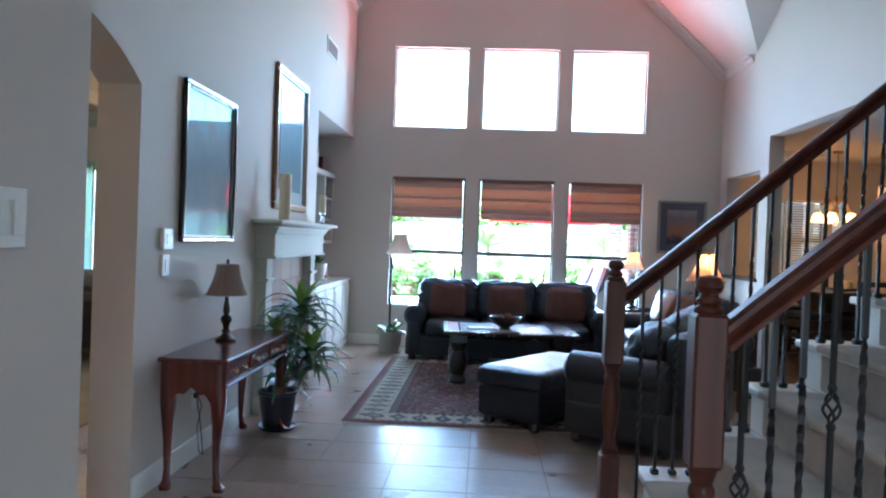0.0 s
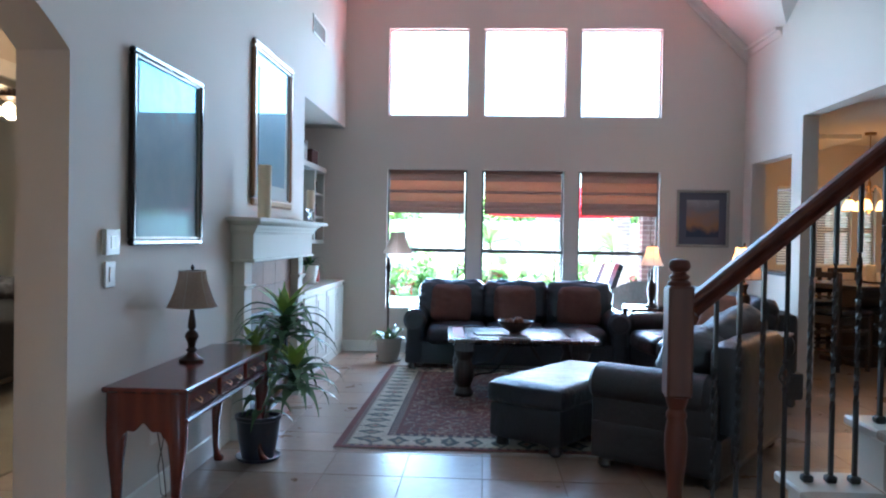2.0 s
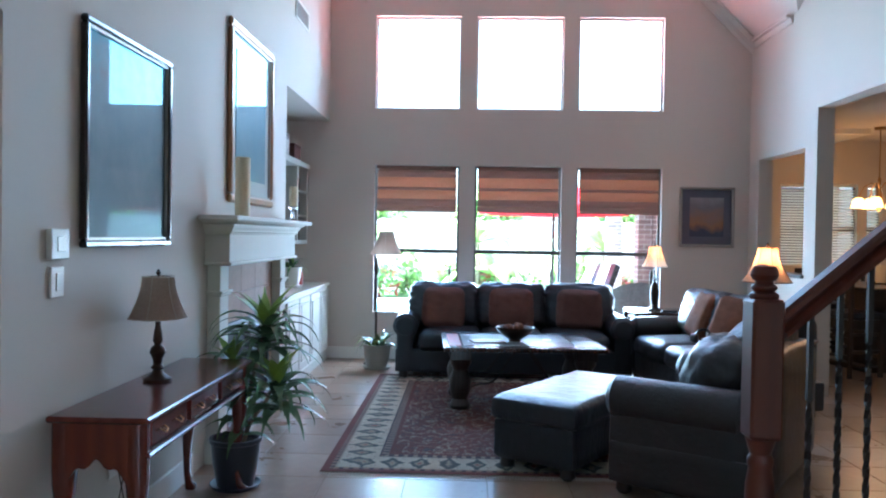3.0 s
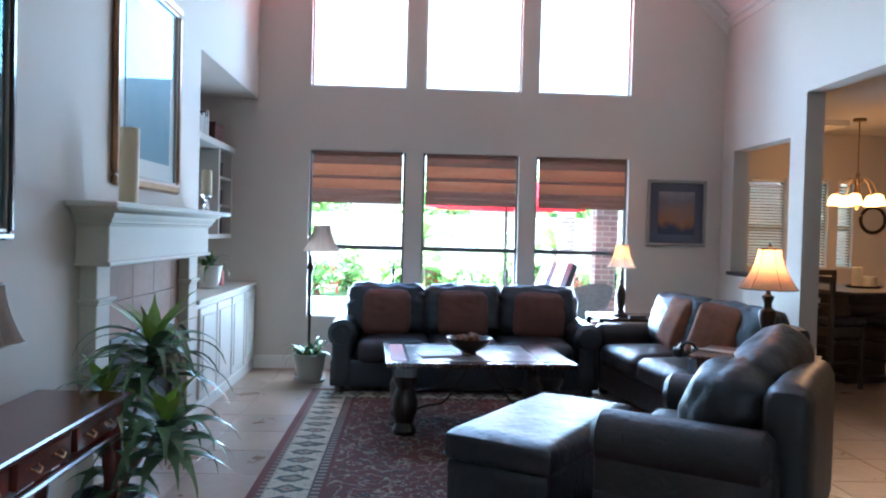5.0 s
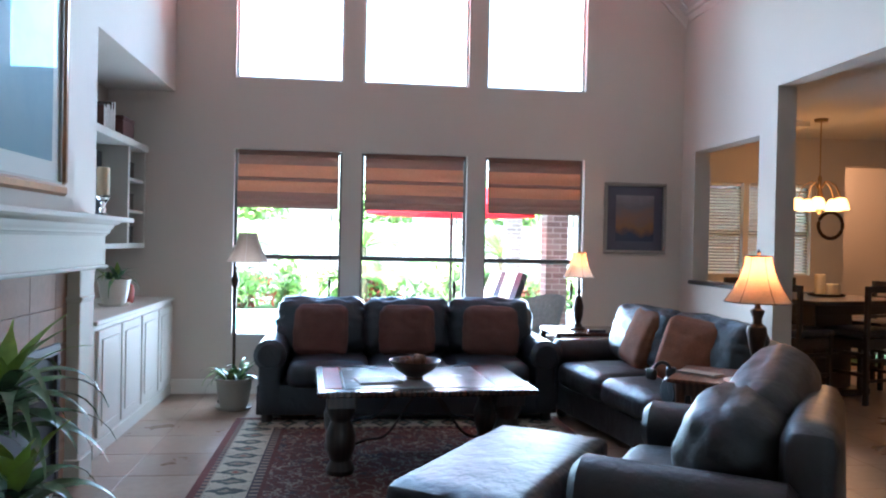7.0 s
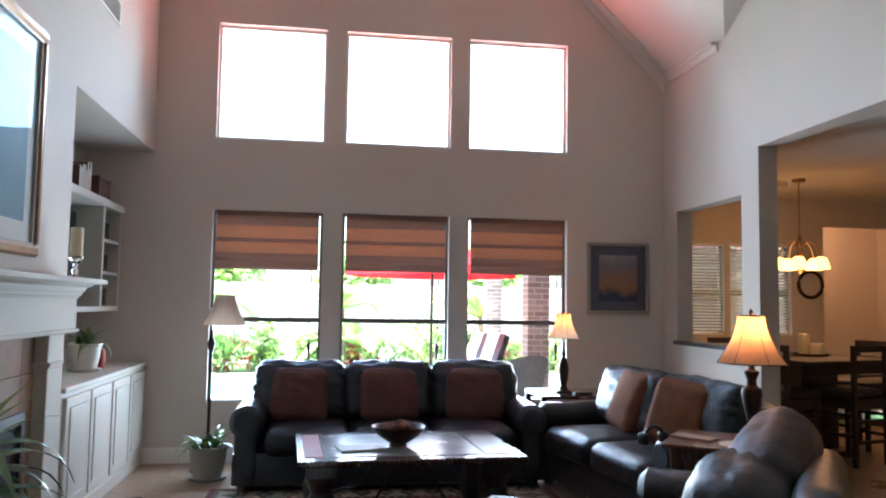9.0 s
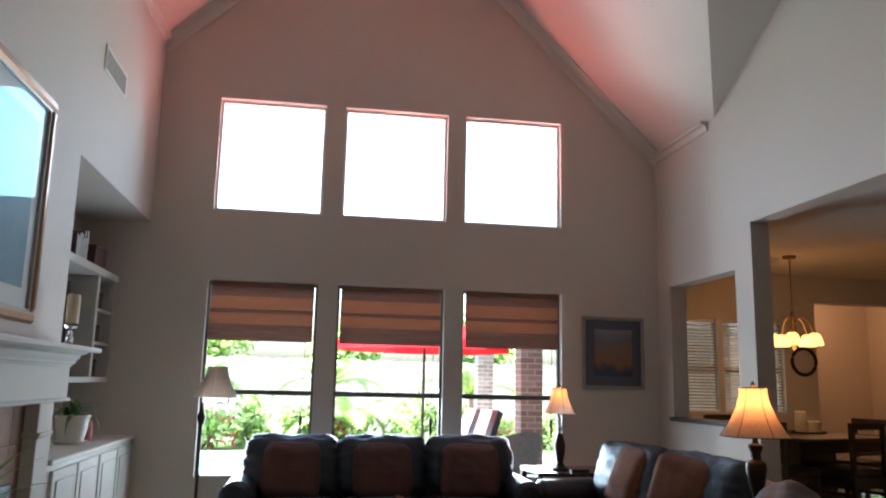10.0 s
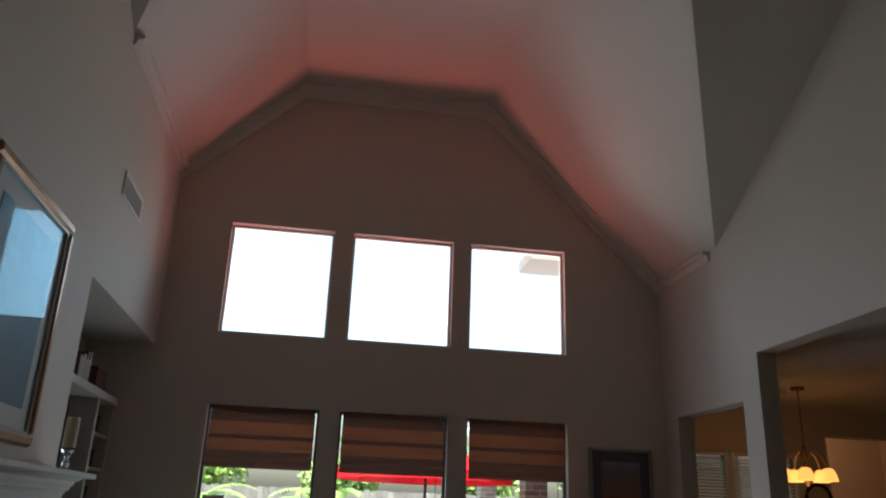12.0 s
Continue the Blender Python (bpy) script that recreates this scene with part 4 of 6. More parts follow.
# upper blues of the first two deepened to carry the windows' reflection
ART1 = print_mat("landscape_sky_sheen_print", [(0.0, (0.03, 0.05, 0.06)), (0.3, (0.09, 0.10, 0.10)), (0.5, (0.04, 0.22, 0.30)), (1.0, (0.04, 0.36, 0.50))], 0.7)
ART2 = print_mat("seascape_sky_sheen_print", [(0.0, (0.14, 0.22, 0.26)), (0.3, (0.07, 0.16, 0.23)), (0.6, (0.14, 0.40, 0.56)), (1.0, (0.22, 0.58, 0.78))], 0.7)
ART3 = print_mat("sunset_print", [(0.0, (0.05, 0.05, 0.08)), (0.1, (0.32, 0.15, 0.07)), (0.3, (0.20, 0.16, 0.17)), (0.5, (0.33, 0.30, 0.30)), (1.0, (0.20, 0.25, 0.33))], 1.2)
wall_frame("framed_picture", "large dark glazed landscape print in a black frame", 4.555, 1.77, 0.88, 0.925, 0.03, BLACKF, ART1, slip=SILVER)
wall_frame("framed_picture", "large glazed seascape print in a gold-brown frame above the mantel", 6.51, 2.165, 1.08, 1.185, 0.06, GOLD, ART2, mount=0.11, slip=SILVER)
e3 = wall_frame("framed_picture", "dark blue matted sunset picture in a pewter frame", 2.71, 1.632, 0.60, 0.66, 0.03, SILVER, ART3, axis="y", mount=0.085)
for ch in e3.children:
    if ch.name.startswith("mount"):
        ch.data.materials[0] = plain("navy_mount", (0.08, 0.075, 0.105), 0.35, vary=0.1, relief=0, coat=0.5)

for nm, lb, y0, y1, z0, z1 in (("thermostat", "white wall thermostat with a small grey display", 3.885, 4.01, 1.268, 1.382), ("light_switch", "white double light switch plate", 3.905, 3.995, 1.125, 1.24)):
    e = thing(nm, lb, "wall control", 0, 0, 0)
    part("plate", boxes((XL + 0.001, XL + 0.012 if nm == "light_switch" else XL + 0.024, y0, y1, z0, z1), bevel=0.003), PLASTIC, e)
    if nm == "thermostat":
        part("display", boxes((XL + 0.024, XL + 0.026, y0 + 0.04, y1 - 0.03, z0 + 0.03, z1 - 0.03)), SILVER, e, "grey display")
    else:
        part("rocker", boxes((XL + 0.012, XL + 0.016, y0 + 0.03, y1 - 0.03, z0 + 0.025, z1 - 0.025), bevel=0.001), PLASTIC, e)
e = thing("light_switch", "white four-rocker switch plate on the foyer wall", "wall control")
part("plate", boxes((-0.689, -0.679, 1.27, 1.43, 1.33, 1.45), bevel=0.003), PLASTIC, e)
for k in range(3):
    part("rocker", boxes((-0.679, -0.674, 1.29 + k * 0.045, 1.32 + k * 0.045, 1.355, 1.425), bevel=0.001), PLASTIC, e)
e = thing("power_outlet", "white wall outlet with a plug in it", "outlet")
part("plate", boxes((XL + 0.001, XL + 0.007, 4.39, 4.47, 0.30, 0.42), bevel=0.002), PLASTIC, e)
part("plug", boxes((XL + 0.007, XL + 0.03, 4.415, 4.445, 0.37, 0.40), bevel=0.003), BLACK, e, "black plug")
e = thing("lamp_cord", "thin brown lamp cord hanging behind the console", "cable")
bm = bmesh.new()
tube(bm, [(XL + 0.03, 4.43, 0.385), (XL + 0.06, 4.42, 0.33), (XL + 0.05, 4.38, 0.2), (XL + 0.05, 4.42, 0.05), (XL + 0.06, 4.46, 0.02), (XL + 0.05, 4.44, 0.2), (XL + 0.035, 4.37, 0.45), (XL + 0.012, 4.36, 0.69)], 0.003, 6)
part("cord", bm, BRONZE, e)
e = thing("air_vent", "white slatted return air vent high on the wall", "vent")
part("frame", boxes((XL + 0.001, XL + 0.012, 7.87, 8.42, 3.29, 3.31), (XL + 0.001, XL + 0.012, 7.87, 8.42, 3.45, 3.47), (XL + 0.001, XL + 0.012, 7.87, 7.89, 3.31, 3.45), (XL + 0.001, XL + 0.012, 8.40, 8.42, 3.31, 3.45), bevel=0.002), TRIM, e)
# flat black sheet in place of the shade between the slats
part("backing", boxes((XL + 0.001, XL + 0.003, 7.89, 8.40, 3.31, 3.45)), BLACK, e, "black sheet standing in for the duct's shade")
for k in range(8):
    m = pose(XL + 0.008, 8.145, 3.32 + k * 0.0172, 0, 35, 0)
    bm = bmesh.new()
    box(bm, -0.006, 0.006, -0.255, 0.255, -0.0012, 0.0012, m=m)
    part("slat", bm, SILVER, e, smooth=False)

# ---- fireplace ----
FX = XL + 0.08
e = thing("fireplace", "cream painted fireplace surround with mantel and tan stone face", "fireplace")
for y0, y1 in ((5.64, 5.80), (7.12, 7.28)):
    lg = part("leg", boxes((XL + 0.001, FX, y0, y1, 0, 1.20), (XL + 0.001, FX + 0.018, y0 - 0.02, y1 + 0.02, 0, 0.14), bevel=0.004), MANT, e)
    part("leg_cap", boxes((XL + 0.001, FX + 0.022, y0 - 0.025, y1 + 0.025, 1.012, 1.03), (XL + 0.001, FX + 0.012, y0 - 0.012, y1 + 0.012, 0.997, 1.012), bevel=0.004), MANT, lg)
part("frieze", boxes((XL + 0.001, FX + 0.07, 5.59, 7.31, 1.20, 1.37), (XL + 0.001, FX + 0.085, 5.575, 7.325, 1.183, 1.203), bevel=0.005), MANT, e)
bm = bmesh.new()
prof = [(0.0, 1.365), (0.072, 1.365), (0.080, 1.380), (0.088, 1.382), (0.092, 1.400), (0.104, 1.412), (0.108, 1.428), (0.126, 1.434), (0.138, 1.449), (0.0, 1.449)]
rows = []
for yy, s in ((5.66, 1), (7.24, -1)):
    rows.append([bm.verts.new((FX + a, yy - s * a * 1.0, z)) for a, z in prof])
for i in range(len(prof)):
    j = (i + 1) % len(prof)
    bm.faces.new((rows[0][i], rows[0][j], rows[1][j], rows[1][i]))
wallrows = [[bm.verts.new((XL + 0.001, v.co.y, v.co.z)) for v in r] for r in rows]
for r, w in zip(rows, wallrows):
    for i in range(len(prof) - 1):
        bm.faces.new((r[i], r[i + 1], w[i + 1], w[i]))
part("moulding", bm, MANT, e)
part("mantel_shelf", boxes((XL + 0.001, FX + 0.152, 5.47, 7.59, 1.449, 1.478), bevel=0.006), MANT, e)
# no recess here: the firebox's dark depth is a flat black panel
part("firebox", boxes((XL + 0.001, XL + 0.012, 5.97, 6.95, 0.0, 0.78)), BLACK, e, "flat black panel standing in for the dark firebox recess", smooth=False)
fr = part("firebox_frame", boxes((XL + 0.016, XL + 0.034, 5.94, 6.98, 0.74, 0.80), (XL + 0.016, XL + 0.034, 5.94, 5.98, 0.02, 0.74), (XL + 0.016, XL + 0.034, 6.94, 6.98, 0.02, 0.74), bevel=0.003), IRON, e, "black metal frame")
for k in range(7):
    bm = bmesh.new()
    box(bm, XL + 0.016, XL + 0.03, 5.98, 6.94, 0.05 + k * 0.012, 0.056 + k * 0.012)
    part("louvre", bm, IRON, fr, smooth=False)
edges_y = [5.80, 5.965, 6.29, 6.63, 6.955, 7.12]
for j, (z0, z1) in enumerate(((0.002, 0.255), (0.258, 0.515), (0.518, 0.778), (0.782, 0.98), (0.983, 1.183))):
    for y0, y1 in zip(edges_y, edges_y[1:]):
        if z0 < 0.77 and 5.96 < y0 < 6.95:
            continue
        part("tile", boxes((XL + 0.001, XL + 0.014, y0 + 0.001, y1 - 0.002, z0, z1), bevel=0.002), STONE, e, smooth=False)


def candle(label, x, y, z, r, h, holder=False):
    e = thing("candle", label, "candle", x, y, z)
    z0 = 0.0
    if holder:
        bm = bmesh.new()
        lathe(bm, [(0.035, 0), (0.036, 0.006), (0.014, 0.02), (0.02, 0.04), (0.012, 0.055), (0.016, 0.08), (0.032, 0.10), (0.04, 0.115), (0.04, 0.12)], 24)
        part("holder", bm, GLASS, e, "clear glass candle holder")
        z0 = 0.12
    bm = bmesh.new()
    lathe(bm, [(r, z0), (r * 1.01, z0 + h * 0.5), (r, z0 + h - 0.004), (r * 0.86, z0 + h), (r * 0.7, z0 + h - 0.006)], 28)
    part("wax", bm, WAX, e)
    bm = bmesh.new()
    tube(bm, [(0, 0, z0 + h - 0.008), (0.002, 0, z0 + h + 0.01)], 0.0015, 6)
    part("wick", bm, BLACK, e)
    return e


candle("tall cream pillar candle on the mantel", -1.30, 5.80, 1.479, 0.045, 0.36)
candle("cream pillar candle in a glass holder on the mantel", -1.33, 7.32, 1.479, 0.034, 0.16, True)

# ---- built-in cabinets and shelves ----
e = thing("built_in_cabinet", "cream painted built-in cabinet with four raised panel doors", "cabinet")
CXF = XL + 0.0
part("body", boxes((XL - 0.558, CXF - 0.004, 7.604, 9.646, 0.09, 0.815)), CABP, e, smooth=False)
part("toe_kick", boxes((XL - 0.55, CXF + 0.008, 7.604, 9.646, 0.0, 0.09), bevel=0.003), CABP, e)
for k in range(4):
    a = 7.66 + k * 0.495 + (0.01 if k > 1 else 0)
    dr = part("door", boxes((CXF - 0.004, CXF + 0.016, a, a + 0.465, 0.12, 0.78), bevel=0.004), CABP, e)
    bm = boxes((CXF + 0.014, CXF + 0.022, a + 0.06, a + 0.405, 0.18, 0.72), bevel=0.0075)
    part("raised_panel", bm, CABP, dr)
e = thing("countertop", "cream painted countertop on the built-in cabinet", "countertop")
part("slab", boxes((XL - 0.558, CXF + 0.025, 7.604, 9.646, 0.815, 0.845), bevel=0.006), CABP, e)
e = thing("bookcase", "cream painted wall bookcase with one wide bay and small cubbies", "shelf")
BX0, BX1 = XL - 0.555, XL - 0.235
part("shelf", boxes((BX0, BX1, 7.604, 9.646, 1.27, 1.31), bevel=0.003), CABP, e)
part("shelf", boxes((BX0, BX1 + 0.02, 7.604, 9.646, 2.09, 2.15), bevel=0.005), CABP, e)
part("divider", boxes((BX0, BX1, 9.12, 9.165, 1.31, 2.09), bevel=0.003), CABP, e)
part("side_panel", boxes((BX0, BX1, 7.604, 7.65, 1.31, 2.09), bevel=0.003), CABP, e)
part("side_panel", boxes((BX0, BX1, 9.61, 9.646, 1.31, 2.09), bevel=0.003), CABP, e)
for z in (1.56, 1.82):
    part("cubby_shelf", boxes((BX0, BX1 - 0.01, 9.165, 9.61, z, z + 0.025), bevel=0.002), CABP, e)
e = thing("television", "black flat television in the wide shelf bay", "television")
part("screen", boxes((BX0 + 0.1, BX0 + 0.14, 7.75, 9.05, 1.35, 2.03), bevel=0.006), BLACK, e)
part("stand", boxes((BX0 + 0.06, BX0 + 0.2, 8.2, 8.6, 1.311, 1.36), bevel=0.006), BLACK, e)
cols = [RUST, BRONZE, BLACKF, CHERRY, POTN]
y = 8.6
rnd = random.Random(7)
for k in range(9):
    t, h = rnd.uniform(0.02, 0.045), rnd.uniform(0.16, 0.24)
    e = thing("book", "small hardback book standing on the top shelf", "book", XL - 0.42, y, 2.151, 0, "books on the top shelf")
    part("cover", boxes((0, 0.15, 0, t, 0, h), bevel=0.002), cols[k % 5], e)
    part("pages", boxes((0.004, 0.151, 0.003, t - 0.003, 0.003, h + 0.001)), PAGE, e, "paper edge", smooth=False)
    y += t + 0.003
e = thing("vase", "small dark glazed vase on the top shelf", "vase", XL - 0.36, 8.38, 2.151)
bm = bmesh.new()
lathe(bm, [(0.04, 0), (0.07, 0.05), (0.075, 0.1), (0.04, 0.16), (0.03, 0.2), (0.04, 0.22)], 24)
part("body", bm, POTN, e)
e = thing("storage_box", "dark red box on the top shelf beside the books", "box", XL - 0.44, 8.98, 2.151)
part("body", boxes((0, 0.2, 0, 0.3, 0, 0.13), bevel=0.004), RUST, e)
part("lid", boxes((-0.005, 0.205, -0.005, 0.305, 0.13, 0.16), bevel=0.004), RUST, e)
for z in (1.585, 1.845, 1.311):
    e = thing("storage_box", "small dark box in a cubby", "box", XL - 0.45, 9.22, z)
    part("body", boxes((0, 0.16, 0, 0.26, 0, 0.12), bevel=0.004), BLACKF, e)
    part("lid", boxes((-0.003, 0.163, -0.003, 0.263, 0.12, 0.14), bevel=0.003), BLACKF, e)


# ---- plants ----
def strap_leaf(bm, base, az, length, width, rise, droop, rnd):
    n = 8
    d = Vector((math.cos(az), math.sin(az), 0))
    side = Vector((-math.sin(az), math.cos(az), 0))
    p = Vector(base)
    el = rise
    rows = []
    for i in range(n + 1):
        t = i / n
        w = width * (0.35 + 0.65 * math.sin(math.pi * min(1, t * 1.25 + 0.12))) * (1 - t ** 4) if t < 1 else 0.0015
        fold = Vector((0, 0, -0.25 * w))
        rows.append((bm.verts.new(p - side * w + fold * -1), bm.verts.new(p), bm.verts.new(p + side * w + fold * -1)))
        el -= droop / n * (0.5 + t)
        p = p + (d * math.cos(el) + Vector((0, 0, math.sin(el)))) * (length / n)
    for a, b in zip(rows, rows[1:]):
        bm.faces.new((a[0], a[1], b[1], b[0]))
        bm.faces.new((a[1], a[2], b[2], b[1]))


def pot(parent, r, h, mat, saucer=True):
    bm = bmesh.new()
    lathe(bm, [(r * 0.72, 0.012), (r * 0.9, h * 0.5), (r * 0.97, h * 0.9), (r * 1.04, h * 0.92), (r * 1.04, h), (r * 0.93, h), (r * 0.9, h * 0.88)], 32)
    part("pot", bm, mat, parent)
    bm = bmesh.new()
    lathe(bm, [(r * 0.9, h * 0.84), (r * 0.88, h * 0.885)], 24)
    part("soil", bm, SOIL, parent)
    if saucer:
        bm = bmesh.new()
        lathe(bm, [(r * 0.9, 0), (r * 1.02, 0.022), (r * 0.98, 0.024), (r * 0.8, 0.012)], 32)
        part("saucer", bm, mat, parent)


e = thing("potted_dracaena", "tall green dracaena with drooping leaves in a dark pot", "potted plant", -1.16, 5.25, 0)
pot(e, 0.135, 0.27, POTN)
rnd = random.Random(11)
# crown centres seen from the pot: along the wall, height, leaves, reach
crowns = [((0.10, 0.20), 0.86, 44, 0.40), ((0.21, 0.02), 0.57, 40, 0.35), ((-0.05, 0.06), 0.68, 24, 0.30), ((0.04, -0.04), 0.44, 14, 0.26)]
for (cx, cy), h, cnt, reach in crowns:
    pts = [(cx * k1, cy * k1, 0.22 + (h - 0.22) * t) for t, k1 in ((0, 0.15), (0.35, 0.35), (0.7, 0.75), (1, 1.0))]
    bm = bmesh.new()
    tube(bm, pts, 0.013, 8, 0.010)
    part("cane", bm, STEM, e)
    top = Vector(pts[-1])
    for k in range(cnt):
        t = k / (cnt - 1)
        az = k * 2.39996 + rnd.uniform(-0.25, 0.25)
        young = t > 0.78
        length = reach * (rnd.uniform(0.82, 1.12) if not young else rnd.uniform(0.6, 0.85))
        rise = (0.25 + 0.8 * t if not young else 0.95) + rnd.uniform(-0.15, 0.15)
        bm = bmesh.new()
        strap_leaf(bm, top + Vector((0, 0, -0.16 + 0.18 * t)), az, length, rnd.uniform(0.034, 0.046) * (0.72 if young else 1.0), rise, (1.5 + 0.9 * t if not young else 0.7) + rnd.uniform(-0.3, 0.3), rnd)
        part("leaf", bm, LEAFY if young else LEAF, e, "young yellow-green leaf" if young else "")


def small_plant(label, x, y, z, r, h, mat, count, length, seed, rise=1.1, width=0.02):
    e = thing("potted_plant", label, "potted plant", x, y, z)
    pot(e, r, h, mat)
    rnd = random.Random(seed)
    for k in range(count):
        bm = bmesh.new()
        strap_leaf(bm, (rnd.uniform(-0.4, 0.4) * r, rnd.uniform(-0.4, 0.4) * r, h * 0.86), rnd.uniform(0, 6.28), length * rnd.uniform(0.6, 1.1), width * rnd.uniform(0.7, 1.2), rnd.uniform(0.6, 1.4) * rise, rnd.uniform(1.2, 2.6), rnd)
        part("leaf", bm, LEAF if k % 3 else LEAFY, e)


small_plant("small leafy plant in a grey pot beside the floor lamp", -0.83, 9.05, 0, 0.145, 0.25, POTG, 28, 0.34, 3, 1.0, 0.022)
small_plant("green trailing plant in a cream pot on the countertop", -1.67, 8.72, 0.846, 0.115, 0.20, POTC, 26, 0.27, 5, 0.9, 0.018)


e = thing("canister", "small dark red lidded canister beside the plant on the countertop", "canister", -1.64, 8.98, 0.846)
bm = bmesh.new()
lathe(bm, [(0.035, 0), (0.042, 0.02), (0.045, 0.10), (0.036, 0.13)], 20)
part("body", bm, REDI, e)
bm = bmesh.new()
lathe(bm, [(0.038, 0.13), (0.040, 0.138), (0.020, 0.15), (0.006, 0.165)], 20)
part("lid", bm, REDI, e)
e = thing("book", "thin pale book lying on the coffee table", "book", 0.26, 7.36, 0.5245, 12)
part("cover", boxes((-0.13, 0.13, -0.09, 0.09, 0, 0.012), bevel=0.002), POTG, e)
part("pages", boxes((-0.125, 0.131, -0.086, 0.086, 0.002, 0.010)), PAGE, e, "paper edge", smooth=False)

# ---- end tables ----
e = thing("end_table", "dark wooden corner end table with a pale stone top", "table", 2.13, 9.20, 0)
part("tabletop", boxes((-0.34, 0.36, -0.27, 0.29, 0.608, 0.638), bevel=0.006), DARKW, e)
part("lower_shelf", boxes((-0.31, 0.31, -0.22, 0.24, 0.16, 0.185), bevel=0.004), DARKW, e)
for sx in (-0.32, 0.32):
    for sy in (-0.23, 0.25):
        part("leg", boxes((sx - 0.022, sx + 0.022, sy - 0.022, sy + 0.022, 0, 0.608), bevel=0.004), DARKW, e)
e = thing("remote_control", "black remote control on the corner end table", "remote control", 2.16, 9.02, 0.639, 10)
part("body", boxes((-0.08, 0.08, -0.022, 0.022, 0, 0.02), bevel=0.004), BLACK, e)

e = thing("end_table", "brown wooden end table between loveseat and armchair", "table", 2.13, 6.53, 0, -35)
bm = bmesh.new()
soft(bm, -0.33, 0.33, -0.28, 0.26, 0.672, 0.70, 0.012, 4)
part("tabletop", bm, ENDW, e)
for sx in (-0.27, 0.27):
    for sy in (-0.21, 0.20):
        bm = bmesh.new()
        lathe(bm, [(0.025, 0), (0.03, 0.1), (0.018, 0.2), (0.03, 0.38), (0.02, 0.50), (0.03, 0.672)], 14, sx, sy)
        part("leg", bm, ENDW, e)
part("apron", boxes((-0.28, 0.28, -0.22, -0.2, 0.61, 0.672), (-0.28, 0.28, 0.19, 0.21, 0.61, 0.672), (-0.28, -0.26, -0.2, 0.19, 0.61, 0.672), (0.26, 0.28, -0.2, 0.19, 0.61, 0.672)), ENDW, e, smooth=False)
e = thing("doily", "round cream cloth under the table lamp", "cloth", 2.10, 6.385, 0.7008)
bm = bmesh.new()
lathe(bm, [(0.13, 0), (0.13, 0.0015)], 32)
part("cloth", bm, PAGE, e)
e = thing("magazine", "closed grey magazine lying on the end table", "magazine", 1.93, 6.60, 0.701, 35)
part("cover", boxes((-0.05, 0.05, -0.11, 0.11, 0, 0.010), bevel=0.001), POTG, e)
e = thing("headphones", "black padded headphones lying on the loveseat arm", "headphones", 1.86, 6.93, 0.635, 20)
bm = bmesh.new()
tube(bm, [(0.075 * math.cos(a), 0, 0.075 * math.sin(a)) for a in [math.pi * k / 16 for k in range(17)]], 0.010, 8)
part("headband", bm, BLACK, e)
for s in (-1, 1):
    bm = bmesh.new()
    soft(bm, s * 0.075 - 0.018, s * 0.075 + 0.018, -0.035, 0.035, -0.02, 0.045, 0.015, 4)
    part("ear_cup", bm, BLACK, e)


# ---- staircase ----
RISE, GO = 0.183, 0.208
YN, YF = 1.60, 2.97
STEPS = [(0.52, 0.0, 0.15)] + [(0.717 + GO * k, 0.15 if k == 0 else 0.293 + RISE * (k - 1), 0.293 + RISE * k) for k in range(11)]
e = thing("staircase", "carpeted stairs with white edges climbing beside the living room", "stairs")
tagged(e, kind="structure")
for k, (x0, zl, z) in enumerate(STEPS):
    part("riser", boxes((x0 + 0.02, x0 + 0.04 + GO, YN - 0.08, YF + 0.10, zl, z - 0.03)), TRIM, e, smooth=False)
    part("tread", boxes((x0 - 0.015, x0 + GO + 0.02, YN - 0.11, YF + 0.13, z - 0.03, z), bevel=0.006), TRIM, e)
    bm = bmesh.new()
    soft(bm, x0 - 0.03, x0 + GO + 0.022, YN + 0.10, YF - 0.09, z - 0.028, z + 0.014, 0.02, 4, (0, 0, 0), 0.002, k)
    soft(bm, x0 - 0.004, x0 + 0.018, YN + 0.10, YF - 0.09, zl + 0.012, z - 0.01, 0.01, 4, (0, 0, 0), 0.002, k)
    part("carpet_runner", bm, CARPET, e, "beige looped carpet")
part("stringer", boxes((0.76, 3.1, YF + 0.02, YF + 0.08, 0.0, 0.27)), TRIM, e)


def newel(x, y, s=1.0):
    e = thing("newel_post", "red-brown turned newel post with a mushroom cap", "newel post", x, y, 0.293, group="newel posts")
    h = 1.305 - 0.293
    part("square_block", boxes((-0.042, 0.042, -0.042, 0.042, 0.0, 0.255), bevel=0.005), RAILW, e)
    bm = bmesh.new()
    lathe(bm, [(0.041, 0.255), (0.034, 0.268), (0.037, 0.280), (0.028, 0.292), (0.024, 0.31), (0.026, 0.34), (0.033, 0.40), (0.038, 0.46), (0.037, 0.50), (0.030, 0.54), (0.034, 0.550), (0.034, 0.562), (0.027, 0.574), (0.032, 0.588), (0.040, 0.612)], 24)
    part("shaft", bm, RAILW, e)
    part("upper_block", boxes((-0.042, 0.042, -0.042, 0.042, 0.612, h - 0.066), bevel=0.007), RAILW, e)
    bm = bmesh.new()
    lathe(bm, [(0.036, h - 0.066), (0.038, h - 0.060), (0.036, h - 0.054), (0.026, h - 0.048), (0.033, h - 0.041), (0.033, h - 0.036), (0.024, h - 0.030), (0.022, h - 0.024), (0.031, h - 0.018), (0.036, h - 0.008), (0.034, h + 0.003), (0.028, h + 0.012), (0.010, h + 0.016)], 28)
    part("cap", bm, RAILW, e)
    e.matrix_world = e.matrix_world @ Matrix.Diagonal((s, s, 1.0, 1.0))
    return e


